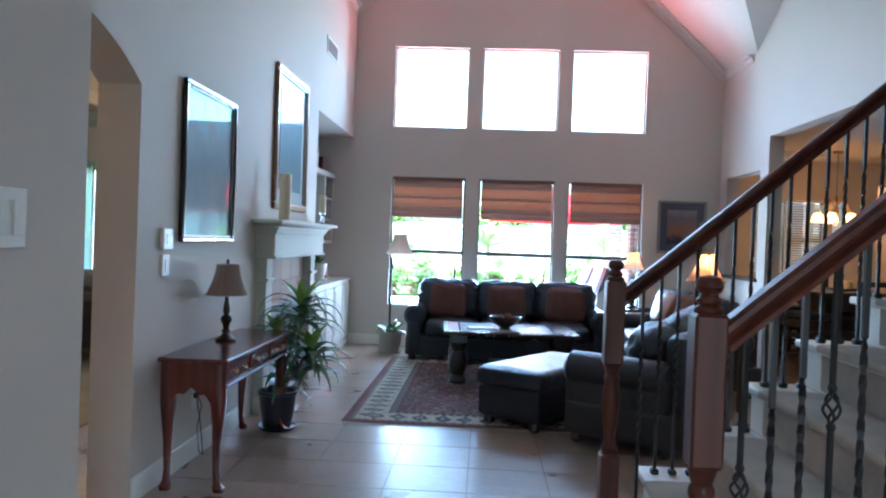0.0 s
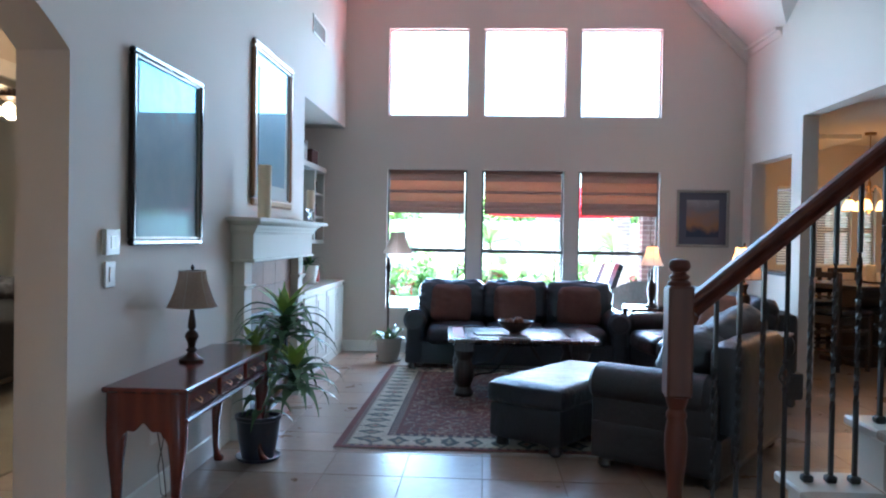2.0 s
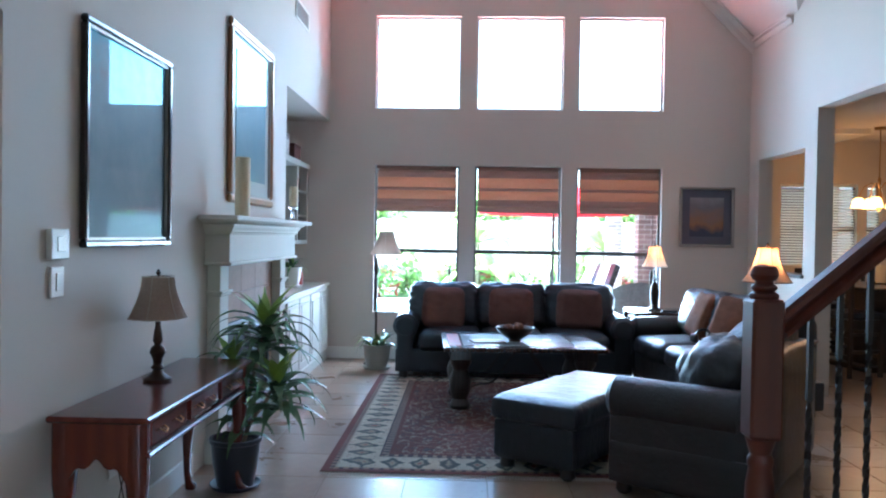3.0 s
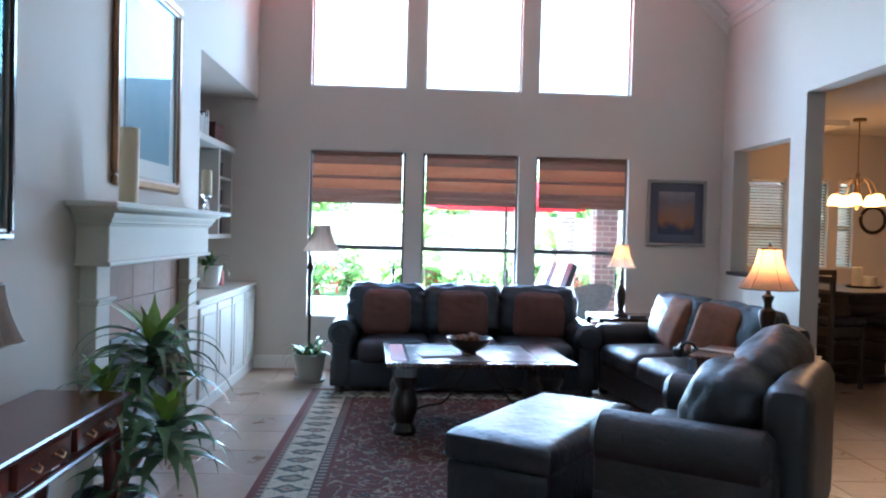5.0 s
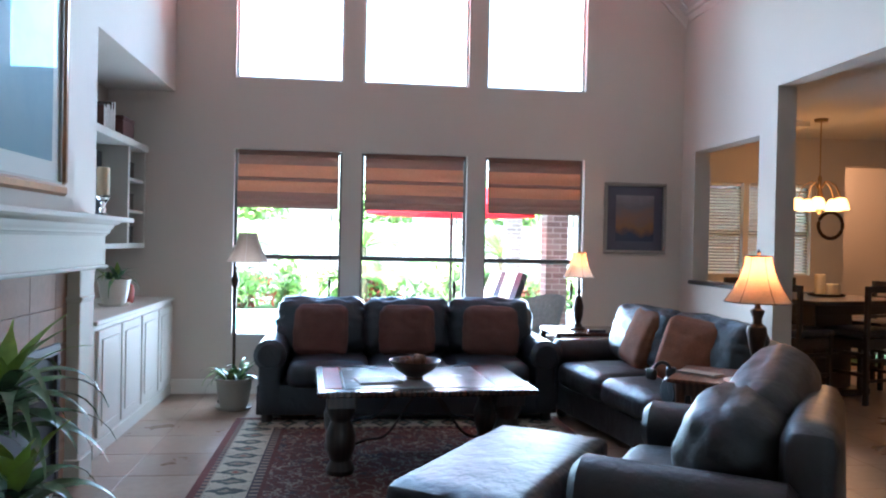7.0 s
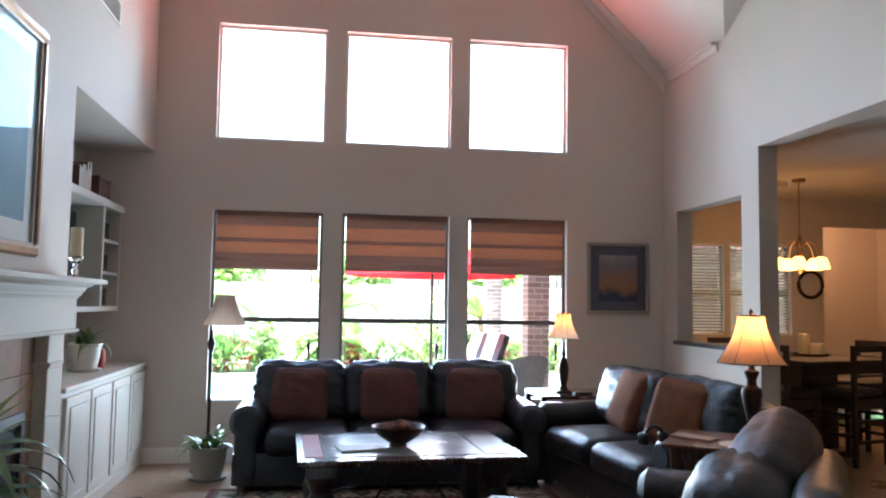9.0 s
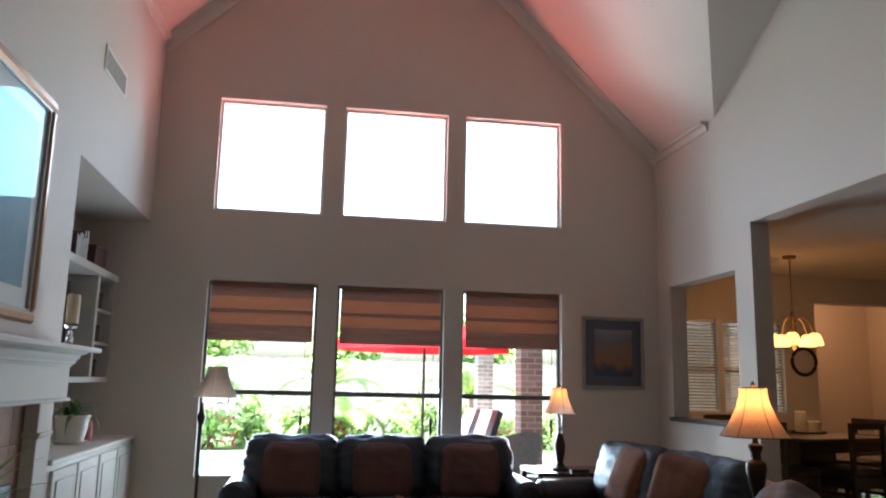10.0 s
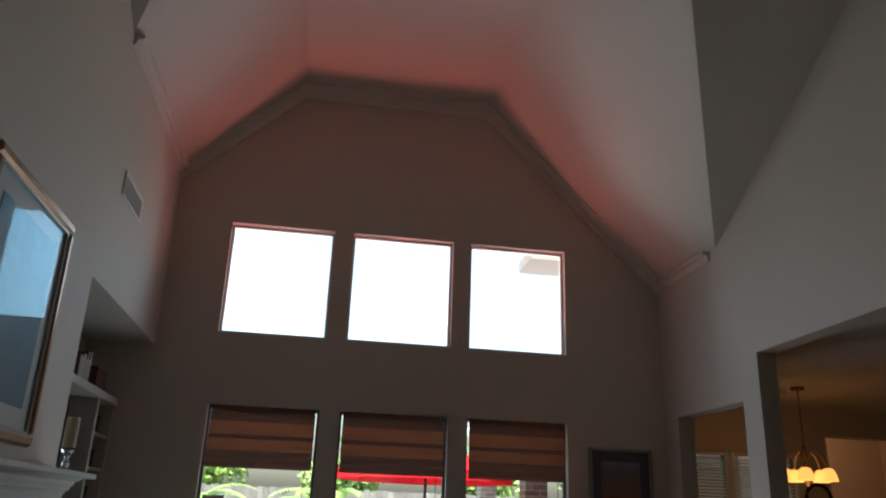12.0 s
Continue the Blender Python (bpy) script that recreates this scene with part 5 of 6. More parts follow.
newel(0.785, YF + 0.02, 0.90)
newel(0.75, YN, 0.84)


def twist_bar(bm, x, y, z0, z1):
    n = max(8, int((z1 - z0) / 0.02))
    rings = []
    for i in range(n + 1):
        t = i / n
        z = z0 + (z1 - z0) * t
        a = (0.0 if t < 0.25 or t > 0.75 else (t - 0.25) * 2 * math.pi * 5) + 0.785
        rings.append([bm.verts.new((x + 0.0085 * math.cos(a + k * math.pi / 2), y + 0.0085 * math.sin(a + k * math.pi / 2), z)) for k in range(4)])
    for s, t2 in zip(rings, rings[1:]):
        for i in range(4):
            bm.faces.new((s[i], s[(i + 1) % 4], t2[(i + 1) % 4], t2[i]))
    bm.faces.new(rings[0])
    bm.faces.new(rings[-1])


def baluster(x, y, z0, z1, basket=None):
    e = thing("baluster", "black iron baluster with a basket knot" if basket else "black twisted iron baluster", "baluster", x, y, z0, group="iron balusters of the stairs")
    h = z1 - z0
    bm = bmesh.new()
    if basket:
        tube(bm, [(0, 0, 0), (0, 0, basket - 0.037)], 0.0075, 8)
        tube(bm, [(0, 0, basket + 0.037), (0, 0, h)], 0.0075, 8)
    else:
        twist_bar(bm, 0, 0, 0, h)
    part("bar", bm, IRON, e)
    bm = bmesh.new()
    box(bm, -0.016, 0.016, -0.016, 0.016, 0, 0.022, bevel=0.005)
    part("shoe", bm, IRON, e)
    if basket:
        bm = bmesh.new()
        for k in range(4):
            a0 = k * math.pi / 2
            tube(bm, [(0.018 * math.sin(math.pi * t) * math.cos(a0 + 3.1 * t), 0.018 * math.sin(math.pi * t) * math.sin(a0 + 3.1 * t), basket - 0.037 + 0.074 * t) for t in [i / 12 for i in range(13)]], 0.0034, 6)
        lathe(bm, [(0.008, basket - 0.050), (0.011, basket - 0.042), (0.008, basket - 0.034)], 10)
        lathe(bm, [(0.008, basket + 0.034), (0.011, basket + 0.042), (0.008, basket + 0.050)], 10)
        part("basket", bm, IRON, e, "twisted iron basket knot")


SLOPE = 0.86


def rail(x0, y, z0, x1):
    e = thing("handrail", "glossy red-brown wooden handrail rising with the stairs", "handrail", x0, y, z0)
    ln = (x1 - x0) * math.sqrt(1 + SLOPE ** 2)
    m = Matrix.Rotation(-math.atan(SLOPE), 4, "Y")
    bm = bmesh.new()
    prof = [(-0.022, -0.055), (-0.024, -0.045), (-0.014, -0.035), (-0.018, -0.028), (-0.031, -0.020), (-0.031, -0.008), (-0.020, 0.0), (0.020, 0.0), (0.031, -0.008), (0.031, -0.020), (0.018, -0.028), (0.014, -0.035), (0.024, -0.045), (0.022, -0.055)]
    a = [bm.verts.new(m @ Vector((0, u, v))) for u, v in prof]
    b = [bm.verts.new(m @ Vector((ln, u, v))) for u, v in prof]
    for i in range(len(prof)):
        j = (i + 1) % len(prof)
        bm.faces.new((a[i], a[j], b[j], b[i]))
    bm.faces.new(a)
    bm.faces.new(b[::-1])
    part("rail", bm, RAILW, e)
    bm = bmesh.new()
    box(bm, 0.0, ln, -0.014, 0.014, -0.060, -0.0555, m=m)
    part("fillet", bm, RAILW, e, smooth=False)


for y, x0, z0, first, step in ((YF + 0.02, 0.80, 1.194, 0.897, GO / 3), (YN, 0.76, 1.204, 0.83, 0.063)):
    x1 = 3.0
    rail(x0, y, z0, x1)
    k = 0
    x = first
    while x < x1 - 0.05:
        zt = [z for a, _, z in STEPS if a - 0.015 <= x][-1]
        top = z0 + (x - x0) * SLOPE - 0.058
        near = y < 2
        baluster(x, y, zt, top, (0.57 if near else 0.50) if (k % 3 == 0 if near else k % 6 == 3) else None)
        x += step
        k += 1


# ---- dining room ----
e = thing("dining_table", "tall dark wooden dining table with a thick pedestal", "table", 4.62, 9.74, 0, 15)
part("tabletop", boxes((-0.62, 0.62, -0.60, 0.60, 0.88, 0.92), bevel=0.008), ESPRESSO, e)
part("pedestal", boxes((-0.24, 0.24, -0.2, 0.2, 0.05, 0.88), (-0.36, 0.36, -0.32, 0.32, 0, 0.06), bevel=0.008), ESPRESSO, e)
for ay in (-0.45, 0.42):
    part("apron", boxes((-0.52, 0.52, ay, ay + 0.03, 0.78, 0.88), bevel=0.003), ESPRESSO, e)


def counter_chair():
    e = thing("dining_chair", "tall dark wooden dining chair with a slatted back", "chair", group="chairs round the dining table")
    for sx in (-0.2, 0.2):
        part("leg", boxes((sx - 0.02, sx + 0.02, -0.21, -0.17, 0, 0.60), bevel=0.003), ESPRESSO, e)
        part("leg", boxes((sx - 0.02, sx + 0.02, 0.18, 0.22, 0, 1.06), bevel=0.003), ESPRESSO, e)
    part("seat", soft(bmesh.new(), -0.23, 0.23, -0.23, 0.18, 0.59, 0.67, 0.03, 6, (0, 0, 0.01)), LEATHER, e)
    part("seat_rail", boxes((-0.18, 0.18, -0.205, -0.18, 0.50, 0.59), (-0.18, 0.18, 0.185, 0.205, 0.50, 0.59), (-0.21, -0.185, -0.17, 0.18, 0.50, 0.59), (0.185, 0.21, -0.17, 0.18, 0.50, 0.59)), ESPRESSO, e, smooth=False)
    for z in (0.2, 0.38):
        part("stretcher", boxes((-0.18, 0.18, -0.2, -0.18, z, z + 0.03), (-0.21, -0.19, -0.17, 0.18, z + 0.05, z + 0.08), (0.19, 0.21, -0.17, 0.18, z + 0.05, z + 0.08), (-0.18, 0.18, 0.19, 0.21, z, z + 0.03)), ESPRESSO, e, smooth=False)
    for z in (0.78, 0.88, 1.0):
        part("back_slat", boxes((-0.18, 0.18, 0.185, 0.205, z, z + (0.06 if z > 0.95 else 0.025)), bevel=0.003), ESPRESSO, e)
    return e


chair = counter_chair()
chair.matrix_world = pose(4.77, 9.26, 0, 0, 0, 195)
for x, y, a in ((4.10, 9.24, 108), (4.34, 10.42, 15), (4.86, 10.54, 15), (5.42, 9.96, -75)):
    copy_thing(chair, pose(x, y, 0, 0, 0, a))
e = thing("tray", "dark round tray on the dining table", "tray", 4.79, 9.86, 0.921)
bm = bmesh.new()
lathe(bm, [(0.16, 0), (0.18, 0.018), (0.17, 0.018), (0.155, 0.006)], 28)
part("dish", bm, BRONZE, e)
candle("cream pillar candle on the dining table tray", 4.74, 9.89, 0.929, 0.05, 0.20)
candle("short orange pillar candle on the dining table tray", 4.84, 9.83, 0.929, 0.065, 0.11)

CHX, CHY = 4.64, 9.78
e = thing("chandelier", "brass dining chandelier with four lit frosted glass shades", "chandelier", CHX, CHY, 0)
bm = bmesh.new()
lathe(bm, [(0.06, HD - 0.03), (0.065, HD - 0.001)], 20)
lathe(bm, [(0.006, 2.1), (0.006, HD - 0.03)], 8)
part("canopy", bm, BRASS, e)
bm = bmesh.new()
lathe(bm, [(0.01, 1.72), (0.03, 1.76), (0.02, 1.82), (0.035, 1.9), (0.015, 2.0), (0.02, 2.08), (0.008, 2.11)], 16)
part("stem", bm, BRASS, e)
GLOWSH = glow("lit_frosted_shade", (1.0, 0.36, 0.07), 0.42, (0.8, 0.6, 0.35))
for k in range(5):
    a = k * 2 * math.pi / 5 + 0.3
    c, s = math.cos(a), math.sin(a)
    bm = bmesh.new()
    tube(bm, [(0.02 * c, 0.02 * s, 1.98), (0.07 * c, 0.07 * s, 2.05), (0.15 * c, 0.15 * s, 2.0), (0.20 * c, 0.20 * s, 1.88)], 0.006, 8)
    part("arm", bm, BRASS, e)
    bm = bmesh.new()
    lathe(bm, [(0.03, 1.88), (0.05, 1.865), (0.068, 1.82), (0.080, 1.765), (0.077, 1.765), (0.05, 1.82)], 20, 0.20 * c, 0.20 * s)
    part("shade", bm, GLOWSH, e, "frosted amber glass shade")
lt = new("chandelier_light", bpy.data.lights.new("chandelier_light", "POINT"))
lt.data.energy, lt.data.color, lt.data.shadow_soft_size = 0.7, (1.0, 0.55, 0.25), 0.2
lt.matrix_world = Matrix.Translation((CHX, CHY, 1.68))
lt = new("passage_light", bpy.data.lights.new("passage_light", "POINT"))
lt.data.energy, lt.data.color, lt.data.shadow_soft_size = 1.3, (1.0, 0.46, 0.20), 0.1
lt.matrix_world = Matrix.Translation((6.4, YD + 0.7, 2.4))
e = thing("wreath", "dark woven ring wreath on the dining room wall", "wreath", 5.56, YD - 0.02, 1.66)
bm = bmesh.new()
tube(bm, [(0.15 * math.cos(a), 0, 0.15 * math.sin(a)) for a in [2 * math.pi * k / 28 for k in range(29)]], 0.02, 8)
part("ring", bm, BRONZE, e)
for i, (a, b) in enumerate(((4.06, 4.505), (4.575, 5.02), (5.14, 5.33))):
    e = thing("window_blind", "white slatted blind lowered over the dining window", "window blind", (a + b) / 2, YD, 0, group="dining room blinds")
    w = (b - a) / 2 - 0.02
    part("headrail", boxes((-w, w, 0.01, 0.05, 2.08, 2.115), bevel=0.003), TRIM, e)
    n = 28
    for k in range(n):
        z = 1.1 + k * (0.97 / n)
        bm = bmesh.new()
        box(bm, -w, w, -0.02, 0.02, -0.0012, 0.0012, m=pose(0, 0.034, z, 32, 0, 0))
        part("slat", bm, TRIM, e, smooth=False)
for x, y in ((4.6, 7.0), (5.9, 5.4)):
    e = thing("ceiling_light", "small recessed ceiling downlight", "downlight", x, y, HD)
    bm = bmesh.new()
    lathe(bm, [(0.085, -0.006), (0.085, -0.001)], 24)
    part("trim_ring", bm, TRIM, e)
    bm = bmesh.new()
    lathe(bm, [(0.06, -0.009), (0.06, -0.0065)], 24)
    part("lens", bm, glow("downlight_lens", (1.0, 0.8, 0.6), 1.2), e)
    lt = new("downlight", bpy.data.lights.new("downlight", "SPOT"))
    lt.data.energy, lt.data.color, lt.data.spot_size, lt.data.shadow_soft_size = 0.25, (1.0, 0.60, 0.32), radians(110), 0.06
    lt.matrix_world = look((x, y, HD - 0.02), (x, y, 0))

# ---- bedroom beyond the arch ----
e = thing("bed", "wide bed with a dark quilt and patterned pillows", "bed", -4.66, 7.35, 0)
part("base", soft(bmesh.new(), -1.0, 1.0, -1.0, 1.1, 0.1, 0.35, 0.04, 6), DARKW, e)
part("quilt", soft(bmesh.new(), -1.07, 1.07, -1.05, 1.1, 0.14, 0.68, 0.12, 12, (0, 0, 0.03), 0.02), plain("dark_quilt", (0.02, 0.02, 0.024), 0.8, vary=0.4, big=8, fine=40), e)
for s in (-0.7, 0.0, 0.7):
    part("pillow", soft(bmesh.new(), s - 0.32, s + 0.32, 0.4, 0.9, 0.68, 0.88, 0.09, 8, (0, 0, 0.03), 0.01), plain("patterned_cotton", (0.10, 0.10, 0.11), 0.9, vary=0.95, big=9, fine=30), e, "black and white patterned pillow")
e = thing("drape", "pale green drape over the bedroom window", "curtain", -5.64, 10.55, 0)
bm = bmesh.new()
rows = []
for z in (0.5, 1.4, 2.3):
    rows.append([bm.verts.new((-0.34 + 0.68 * i / 40, 0.02 * math.sin(i * 0.9), z)) for i in range(41)])
for r, s in zip(rows, rows[1:]):
    for i in range(40):
        bm.faces.new((r[i], r[i + 1], s[i + 1], s[i]))
bmesh.ops.solidify(bm, geom=bm.faces[:], thickness=0.003)
part("cloth", bm, shade_mat("sheer_drape", (0.6, 0.7, 0.62), 0.6), e)
e = thing("ceiling_fan", "dark ceiling fan with lit glass lamps", "ceiling fan", -4.10, 7.38, 0)
bm = bmesh.new()
lathe(bm, [(0.06, 2.79), (0.012, 2.76), (0.012, 2.66), (0.09, 2.64), (0.11, 2.56), (0.05, 2.52)], 20)
part("motor", bm, BRONZE, e)
for k in range(5):
    bm = bmesh.new()
    box(bm, 0.12, 0.62, -0.06, 0.06, -0.004, 0.004, bevel=0.002, m=pose(0, 0, 2.6, 0, 0, k * 72) @ pose(0, 0, 0, 12, 0, 0))
    part("blade", bm, DARKW, e)
for k in range(4):
    a = k * math.pi / 2 + 0.5
    bm = bmesh.new()
    lathe(bm, [(0.02, 2.50), (0.05, 2.47), (0.065, 2.41), (0.03, 2.38)], 16, 0.12 * math.cos(a), 0.12 * math.sin(a))
    part("lamp_glass", bm, glow("lit_fan_glass", (1.0, 0.62, 0.25), 0.35), e)
lt = new("fan_light", bpy.data.lights.new("fan_light", "POINT"))
lt.data.energy, lt.data.color, lt.data.shadow_soft_size = 1.7, (1.0, 0.72, 0.45), 0.1
lt.matrix_world = Matrix.Translation((-4.10, 7.38, 2.25))
e = thing("hall_light", "small frosted hall ceiling light", "ceiling light", -2.15, 3.9, 2.8)
bm = bmesh.new()
lathe(bm, [(0.05, -0.09), (0.1, -0.06), (0.12, -0.01), (0.1, -0.001)], 20)
part("bowl", bm, glow("hall_lamp_glass", (1.0, 0.6, 0.3), 1.5), e)
lt = new("hall_lamp", bpy.data.lights.new("hall_lamp", "POINT"))
lt.data.energy, lt.data.color, lt.data.shadow_soft_size = 1.4, (1.0, 0.6, 0.3), 0.1
lt.matrix_world = Matrix.Translation((-2.15, 3.9, 2.6))

# ---- outside ----
GRASS = plain("lawn", (0.07, 0.13, 0.03), 0.9, vary=0.35, big=1.2, fine=40, relief=0.8, depth=0.02)
CONC = plain("patio_concrete", (0.48, 0.45, 0.40), 0.8, vary=0.12, big=1.0, fine=30, relief=0.2)
FENCE = plain("weathered_fence_board", (0.15, 0.145, 0.135), 0.85, vary=0.25, big=3, fine=25, relief=0.4, per=0.18)
structure("ground", boxes((-400, 400, YW + 1.7, 700, -0.4, -0.12)), GRASS, "green lawn reaching to the horizon")
structure("patio", boxes((-3.5, XR + 0.15, YW + 0.161, 14.2, -0.12, -0.05)), CONC, "pale concrete patio")
structure("pool_deck", boxes((-9, 9, 14.2, 15.0, -0.12, -0.06), (-9, -4.4, 15.0, 18.0, -0.12, -0.06), (1.4, 9, 15.0, 18.0, -0.12, -0.06), (-9, 9, 18.0, 18.6, -0.12, -0.06)), CONC, "pale pool deck")
m, nt, b, links = tree("pool_water")
b.inputs["Base Color"].default_value = (0.10, 0.42, 0.42, 1)
b.inputs["Roughness"].default_value = 0.06
bump(nt, noise_tex(nt, coords(nt), 5.0, 3.0), 0.4, 0.03)
structure("water", boxes((-4.4, 1.4, 15.0, 18.0, -0.13, -0.10)), m, "turquoise pool water")
e = thing("fence", "weathered grey wooden board fence behind the garden", "fence", 0, 21.5, -0.12)
rnd = random.Random(3)
for z in (0.35, 1.5):
    part("rail", boxes((-14, 14, 0.02, 0.06, z, z + 0.09)), FENCE, e, smooth=False)
k = 0
x = -12.0
while x < 12.0:
    bm = boxes((x, x + 0.135, -0.01, 0.012, 0.02, 1.93 + rnd.uniform(-0.02, 0.02)), bevel=0.004)
    part("board", bm, FENCE, e, smooth=False)
    x += 0.142


def bush(name, label, x, y, z, rx, rz, count, leaf, seed, mats=(0,), tall=0.0):
    e = thing(name, label, "plant", x, y, z)
    rnd = random.Random(seed)
    bm = bmesh.new()
    for k in range(7):
        a = rnd.uniform(0, 6.28)
        tube(bm, [(0, 0, 0), (0.25 * rx * math.cos(a), 0.25 * rx * math.sin(a), tall + rz * 0.5), (0.6 * rx * math.cos(a), 0.6 * rx * math.sin(a), tall + rz * 1.1)], 0.02, 6, 0.006)
    part("stems", bm, STEM, e)
    for mi, mt in enumerate(mats):
        bm = bmesh.new()
        lumps = [(rnd.uniform(-0.6, 0.6) * rx, rnd.uniform(-0.6, 0.6) * rx, tall + rnd.uniform(0.3, 1.6) * rz, rnd.uniform(0.3, 0.6)) for _ in range(9)]
        for _ in range(count // len(mats)):
            lx, ly, lz, lr = rnd.choice(lumps)
            d = Vector((rnd.gauss(0, 1), rnd.gauss(0, 1), rnd.gauss(0, 1))).normalized() * lr * rnd.uniform(0.6, 1.05)
            c = Vector((lx + d.x * rx, ly + d.y * rx, max(0.03, lz + d.z * rz)))
            u = Vector((rnd.gauss(0, 1), rnd.gauss(0, 1), rnd.gauss(0, 1))).normalized()
            w = u.orthogonal().normalized()
            s = leaf * rnd.uniform(0.6, 1.3)
            bm.faces.new([bm.verts.new(p) for p in (c - u * s, c + w * s * 0.4, c + u * s, c - w * s * 0.4)])
        me = part("foliage", bm, mt, e, smooth=False, kind="stuff")
    return e


SUNLEAF = plain("garden_leaf", (0.11, 0.20, 0.04), 0.5, vary=0.4, big=2, fine=20, relief=0.0)
SUNLEAF2 = plain("garden_leaf_light", (0.22, 0.33, 0.07), 0.5, vary=0.4, big=2, fine=20, relief=0.0)
REDLEAF = plain("garden_leaf_red", (0.30, 0.05, 0.03), 0.5, vary=0.4, big=2, fine=20, relief=0.0)
rnd = random.Random(21)
for k in range(17):
    x = -8.5 + k * 1.05 + rnd.uniform(-0.2, 0.2)
    red = k in (6, 9, 12)
    bush("garden_shrub", "leafy garden shrub with red leaves before the fence" if red else "bright green leafy garden shrub before the fence", x, rnd.uniform(19.2, 20.6), -0.12, rnd.uniform(0.5, 0.75), rnd.uniform(0.35, 0.6), 900, 0.085, 30 + k, (SUNLEAF, SUNLEAF2, REDLEAF) if red else (SUNLEAF, SUNLEAF2))
for k, (x, h) in enumerate(((-6.0, 2.6), (-2.6, 2.9), (0.9, 2.4), (4.6, 3.0), (7.8, 2.8))):
    bush("tree", "small broad-leaved tree beyond the fence", x, 23.6, -0.12, 1.25, 1.0, 2200, 0.12, 60 + k, (SUNLEAF, SUNLEAF2), tall=h * 0.5)


def palm(x, y, z, h, seed):
    e = thing("palm", "short garden palm with arching fronds", "palm", x, y, z)
    rnd = random.Random(seed)
    bm = bmesh.new()
    tube(bm, [(0, 0, 0), (0.03, 0, h * 0.5), (0, 0.02, h)], 0.07, 10, 0.05)
    part("trunk", bm, STEM, e)
    for k in range(14):
        az = k * 2.4
        bm = bmesh.new()
        d = Vector((math.cos(az), math.sin(az), 0))
        s = Vector((-d.y, d.x, 0))
        el = rnd.uniform(0.5, 1.2)
        p = Vector((0, 0, h))
        for i in range(22):
            q = p + (d * math.cos(el) + Vector((0, 0, math.sin(el)))) * 0.068
            el -= 0.075
            L = 0.30 * math.sin(math.pi * (i + 2) / 25)
            for g in (-1, 1):
                tip = q + s * g * L + d * 0.06 + Vector((0, 0, -0.05))
                bm.faces.new([bm.verts.new(v) for v in (p, q, tip)])
            p = q
        part("frond", bm, SUNLEAF2, e, smooth=False)


palm(0.35, 18.9, -0.1, 1.35, 1)
palm(-2.3, 19.0, -0.1, 1.3, 2)
palm(3.3, 19.1, -0.1, 1.2, 3)
palm(0.75, 18.75, -0.1, 0.6, 4)

BRICKM = bpy.data.materials.new("brick_wall")
BRICKM.use_nodes = True
nt = BRICKM.node_tree
bt = nt.nodes.new("ShaderNodeTexBrick")
bt.inputs["Scale"].default_value = 1.0
bt.inputs["Brick Width"].default_value = 0.205
bt.inputs["Row Height"].default_value = 0.075
bt.inputs["Mortar Size"].default_value = 0.008
bt.inputs["Color1"].default_value = (0.13, 0.092, 0.082, 1)
bt.inputs["Color2"].default_value = (0.23, 0.185, 0.17, 1)
bt.inputs["Mortar"].default_value = (0.30, 0.28, 0.26, 1)
sp = nt.nodes.new("ShaderNodeSeparateXYZ")
nt.links.new(coords(nt), sp.inputs[0])
cb = nt.nodes.new("ShaderNodeCombineXYZ")
nt.links.new(calc(nt, "ADD", sp.outputs[0], sp.outputs[1]), cb.inputs[0])
nt.links.new(sp.outputs[2], cb.inputs[1])
nt.links.new(cb.outputs[0], bt.inputs["Vector"])
nt.links.new(bt.outputs["Color"], nt.nodes["Principled BSDF"].inputs["Base Color"])
nt.nodes["Principled BSDF"].inputs["Roughness"].default_value = 0.85
bump(nt, bt.outputs["Fac"], -0.5, 0.01)
for x, y in ((3.09, 16.9), (2.78, 12.75)):
    e = thing("brick_column", "square brick patio column", "column", x, y, -0.05, group="patio columns")
    part("shaft", boxes((-0.145, 0.145, -0.145, 0.145, 0, 2.6)), BRICKM, e, smooth=False)
# roof out of view, extended to keep the sun off the far column
structure("roof_patio", boxes((1.9, 4.6, 9.9, 13.4, 2.6, 2.75), (2.5, 4.6, 13.4, 17.4, 2.6, 2.75)), TRIM, "unseen patio roof added to shade the brick columns")
structure("roof_eave", boxes((2.17, 6.0, 10.64, 11.2, 4.06, 4.2)), plain("eave_boards", (0.35, 0.33, 0.30), 0.8), "pale boarded eave")
structure("house_wing", boxes((XR + 1.4, XR + 6, YD + 1.9, YD + 2.2, -0.1, 3.0)), BRICKM, "brick outer wall of the house wing")
e = thing("patio_umbrella", "red fabric patio umbrella on a black pole", "umbrella", 1.42, 13.0, -0.05)
bm = bmesh.new()
tube(bm, [(0, 0, 0.0), (0, 0, 2.32)], 0.02, 10)
part("pole", bm, IRON, e)
bm = bmesh.new()
top = bm.verts.new((0, 0, 2.36))
ring = [bm.verts.new((1.15 * math.cos(k * math.pi / 4), 1.15 * math.sin(k * math.pi / 4), 1.90)) for k in range(8)]
low = [bm.verts.new((1.15 * math.cos(k * math.pi / 4), 1.15 * math.sin(k * math.pi / 4), 1.782)) for k in range(8)]
for k in range(8):
    bm.faces.new((top, ring[k], ring[(k + 1) % 8]))
    bm.faces.new((ring[k], low[k], low[(k + 1) % 8], ring[(k + 1) % 8]))
part("canopy", bm, shade_mat("red_canvas", (0.62, 0.03, 0.04), 0.28), e, "red canvas canopy", smooth=False)
bm = bmesh.new()
lathe(bm, [(0.25, 0), (0.25, 0.05), (0.05, 0.08)], 20)
part("base", bm, IRON, e)


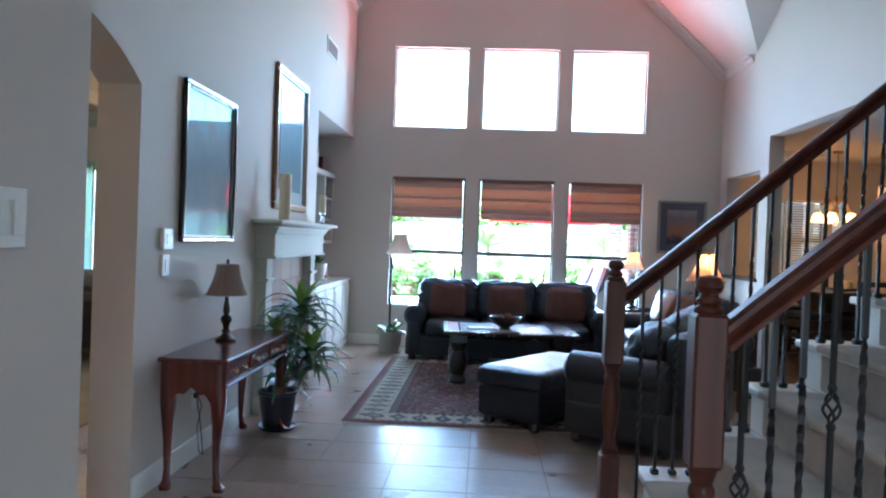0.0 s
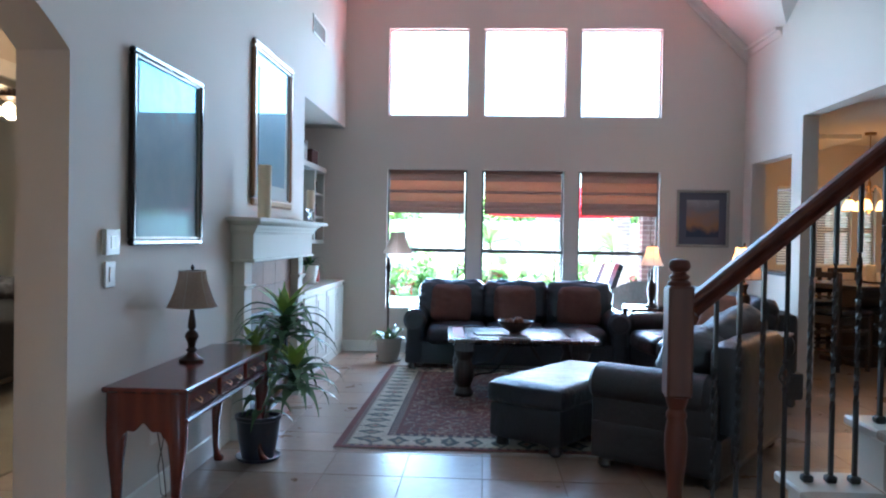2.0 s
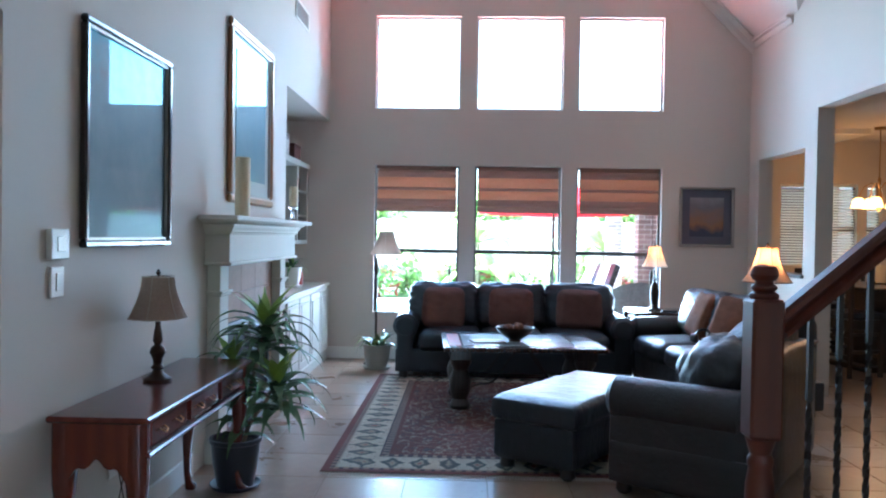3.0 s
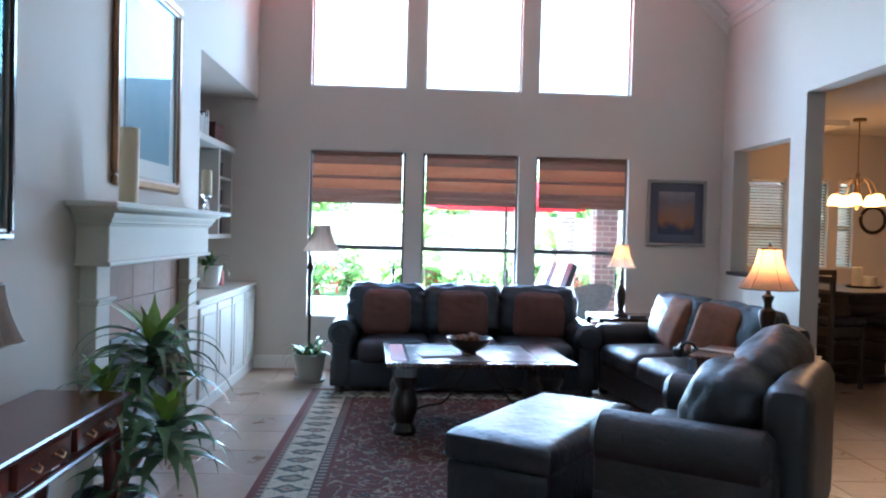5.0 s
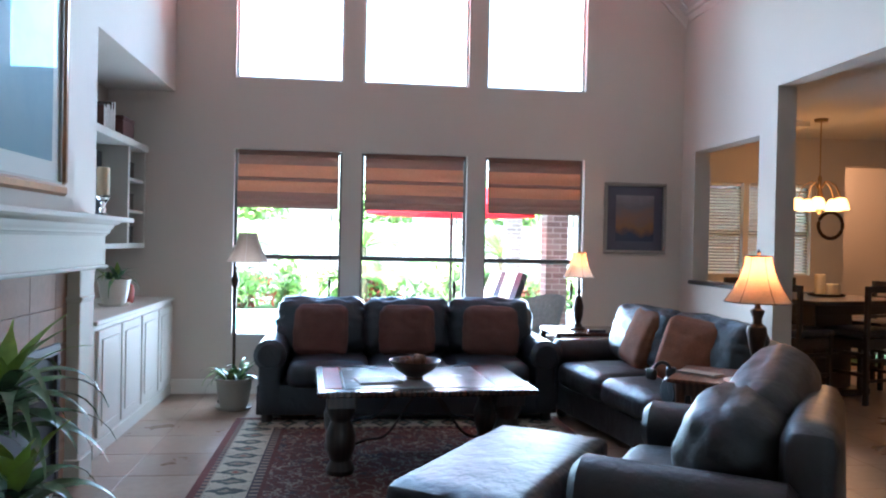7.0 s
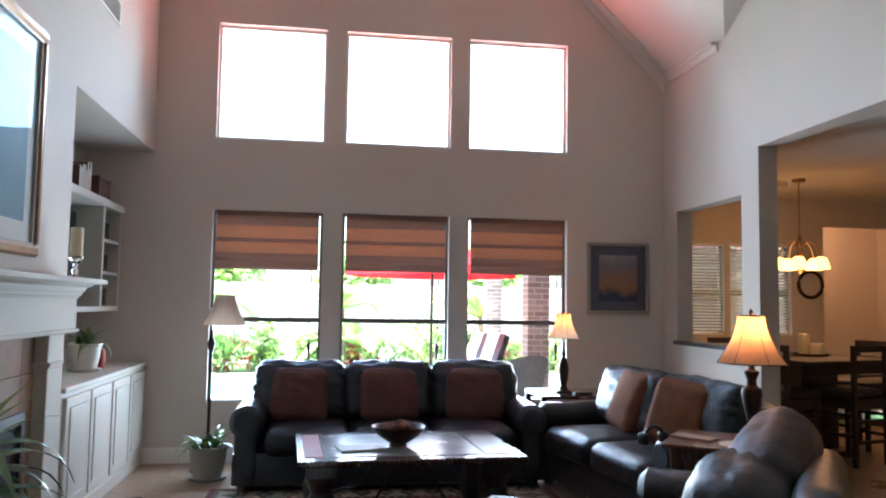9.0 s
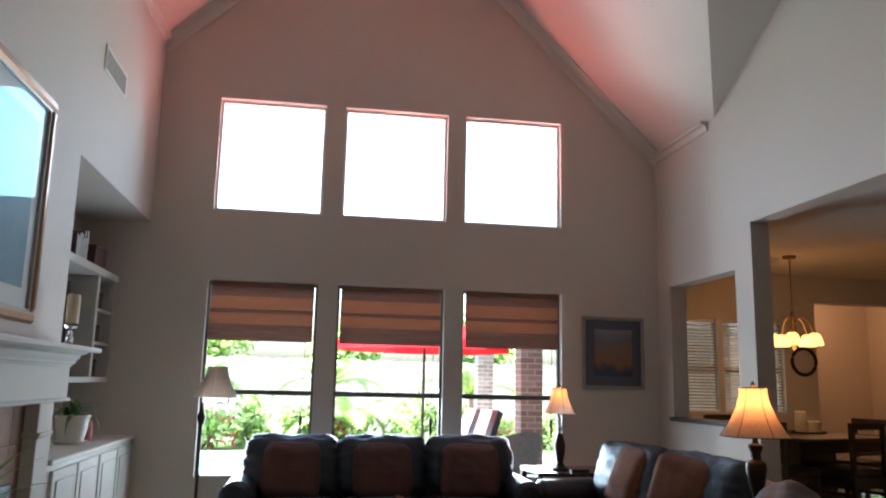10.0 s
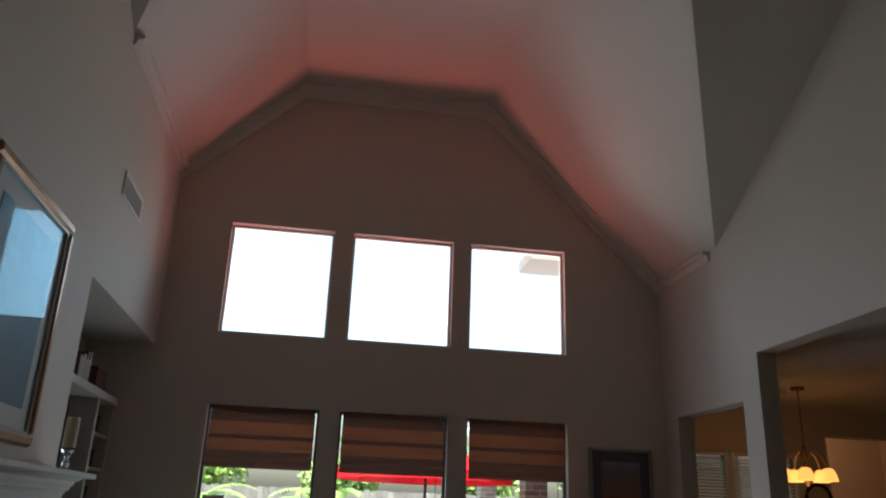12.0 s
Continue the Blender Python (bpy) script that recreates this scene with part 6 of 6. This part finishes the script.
def lounge(x, y, a):
    e = thing("patio_chair", "patio chair with black and white striped cushions", "chair", x, y, -0.05, a)
    for sx in (-0.28, 0.28):
        for sy in (-0.25, 0.3):
            part("leg", boxes((sx - 0.02, sx + 0.02, sy - 0.02, sy + 0.02, 0, 0.4)), IRON, e, smooth=False)
    for k in range(6):
        mt = PAGE if k % 3 != 2 else BLACK
        x0 = -0.3 + k * 0.1
        part("seat_stripe", boxes((x0, x0 + 0.1, -0.3, 0.3, 0.4, 0.5)), mt, e, "white canvas stripe" if k % 3 != 2 else "black canvas stripe", smooth=False)
        bm = bmesh.new()
        box(bm, x0, x0 + 0.1, 0, 0.09, 0, 0.68, m=pose(0, 0.27, 0.45, -24, 0, 0))
        part("back_stripe", bm, mt, e, "white canvas stripe" if k % 3 != 2 else "black canvas stripe", smooth=False)


lounge(1.55, 11.9, -60)
WICK = plain("grey_wicker", (0.13, 0.13, 0.12), 0.7, vary=0.3, big=30, fine=90, relief=0.8)
e = thing("wicker_chair", "grey wicker patio chair with a curved back", "chair", 2.25, 11.6, -0.05, 200)
bm = bmesh.new()
rows = []
for i in range(7):
    t = i / 6
    r = 0.27 + 0.1 * t
    rows.append([bm.verts.new((r * math.cos(a), r * math.sin(a) * 0.9, 0.36 + (0.5 * t) * (0.35 + 0.65 * max(0, math.sin(a)) ** 0.6))) for a in [math.pi * (-0.15 + 1.3 * j / 24) for j in range(25)]])
for r, s in zip(rows, rows[1:]):
    for i in range(24):
        bm.faces.new((r[i], r[i + 1], s[i + 1], s[i]))
bmesh.ops.solidify(bm, geom=bm.faces[:], thickness=0.02)
part("back", bm, WICK, e)
bm = bmesh.new()
lathe(bm, [(0.27, 0.0), (0.24, 0.1), (0.27, 0.38), (0.20, 0.41)], 24)
part("seat", bm, WICK, e)

# ---- floor tiles ----
tile_rng = random.Random(9)
TILE = 0.457


def tile_mat():
    m, nt, b, links = tree("beige_floor_tile")
    v = coords(nt, "Object")
    info = nt.nodes.new("ShaderNodeObjectInfo")
    off = nt.nodes.new("ShaderNodeVectorMath")
    off.operation = "ADD"
    links.new(v, off.inputs[0])
    links.new(info.outputs["Location"], off.inputs[1])
    n1, n2 = noise_tex(nt, off.outputs[0], 2.2, 5.0, 0.6), noise_tex(nt, off.outputs[0], 18.0, 4.0)
    f = calc(nt, "ADD", calc(nt, "MULTIPLY", n1, 0.7), calc(nt, "MULTIPLY", n2, 0.3))
    col = ramp(nt, f, [(0.30, (0.25, 0.17, 0.12)), (0.5, (0.315, 0.225, 0.16)), (0.70, (0.40, 0.30, 0.22))])
    k = calc(nt, "ADD", calc(nt, "MULTIPLY", info.outputs["Random"], 0.16), 0.9)
    cbn = nt.nodes.new("ShaderNodeCombineColor")
    for i in range(3):
        links.new(k, cbn.inputs[i])
    links.new(blend(nt, 1.0, col, cbn.outputs[0], "MULTIPLY"), b.inputs["Base Color"])
    links.new(calc(nt, "ADD", calc(nt, "MULTIPLY", n1, 0.2), 0.20), b.inputs["Roughness"])
    bump(nt, n2, 0.08, 0.002)
    return m


TILEM = tile_mat()
floor_ob = bpy.data.objects["floor"]
bm = boxes((-TILE / 2 + 0.003, TILE / 2 - 0.003, -TILE / 2 + 0.003, TILE / 2 - 0.003, -0.008, 0.0), bevel=0.0006)
first = part("tile", bm, TILEM, floor_ob, smooth=False)
spots = []
for i in range(-4, 8):
    for j in range(-8, 13):
        x, y = 0.21 + (i + 0.5) * TILE, 4.53 + (j + 0.5) * TILE
        if x + TILE / 2 < XL - 0.15 or x - TILE / 2 > XR + 0.15 or y - TILE / 2 > YW + 0.15:
            continue
        spots.append((x, y))
spots.sort(key=lambda p: -(p[1]))
keep = [p for p in spots if p[1] > 0.9][:290]
first.location = (*keep[0], 0)
for p in keep[1:]:
    o = new("tile", first.data)
    o.parent = floor_ob
    o.location = (*p, 0)
rest = bmesh.new()
done = {(round(a, 2), round(b2, 2)) for a, b2 in keep}
for i in range(-16, 18):
    for j in range(-16, 15):
        x, y = 0.21 + (i + 0.5) * TILE, 4.53 + (j + 0.5) * TILE
        if (round(x, 2), round(y, 2)) in done or x < -7 or x > XD or y > YW + 1.5 or y < YB:
            continue
        if x < -2.4 and y > 2.0:
            continue
        h = TILE / 2 - 0.003
        rest.faces.new([rest.verts.new(q) for q in ((x - h, y - h, 0), (x + h, y - h, 0), (x + h, y + h, 0), (x - h, y + h, 0))])
part("tile_field", rest, TILEM, floor_ob, smooth=False, kind="stuff")
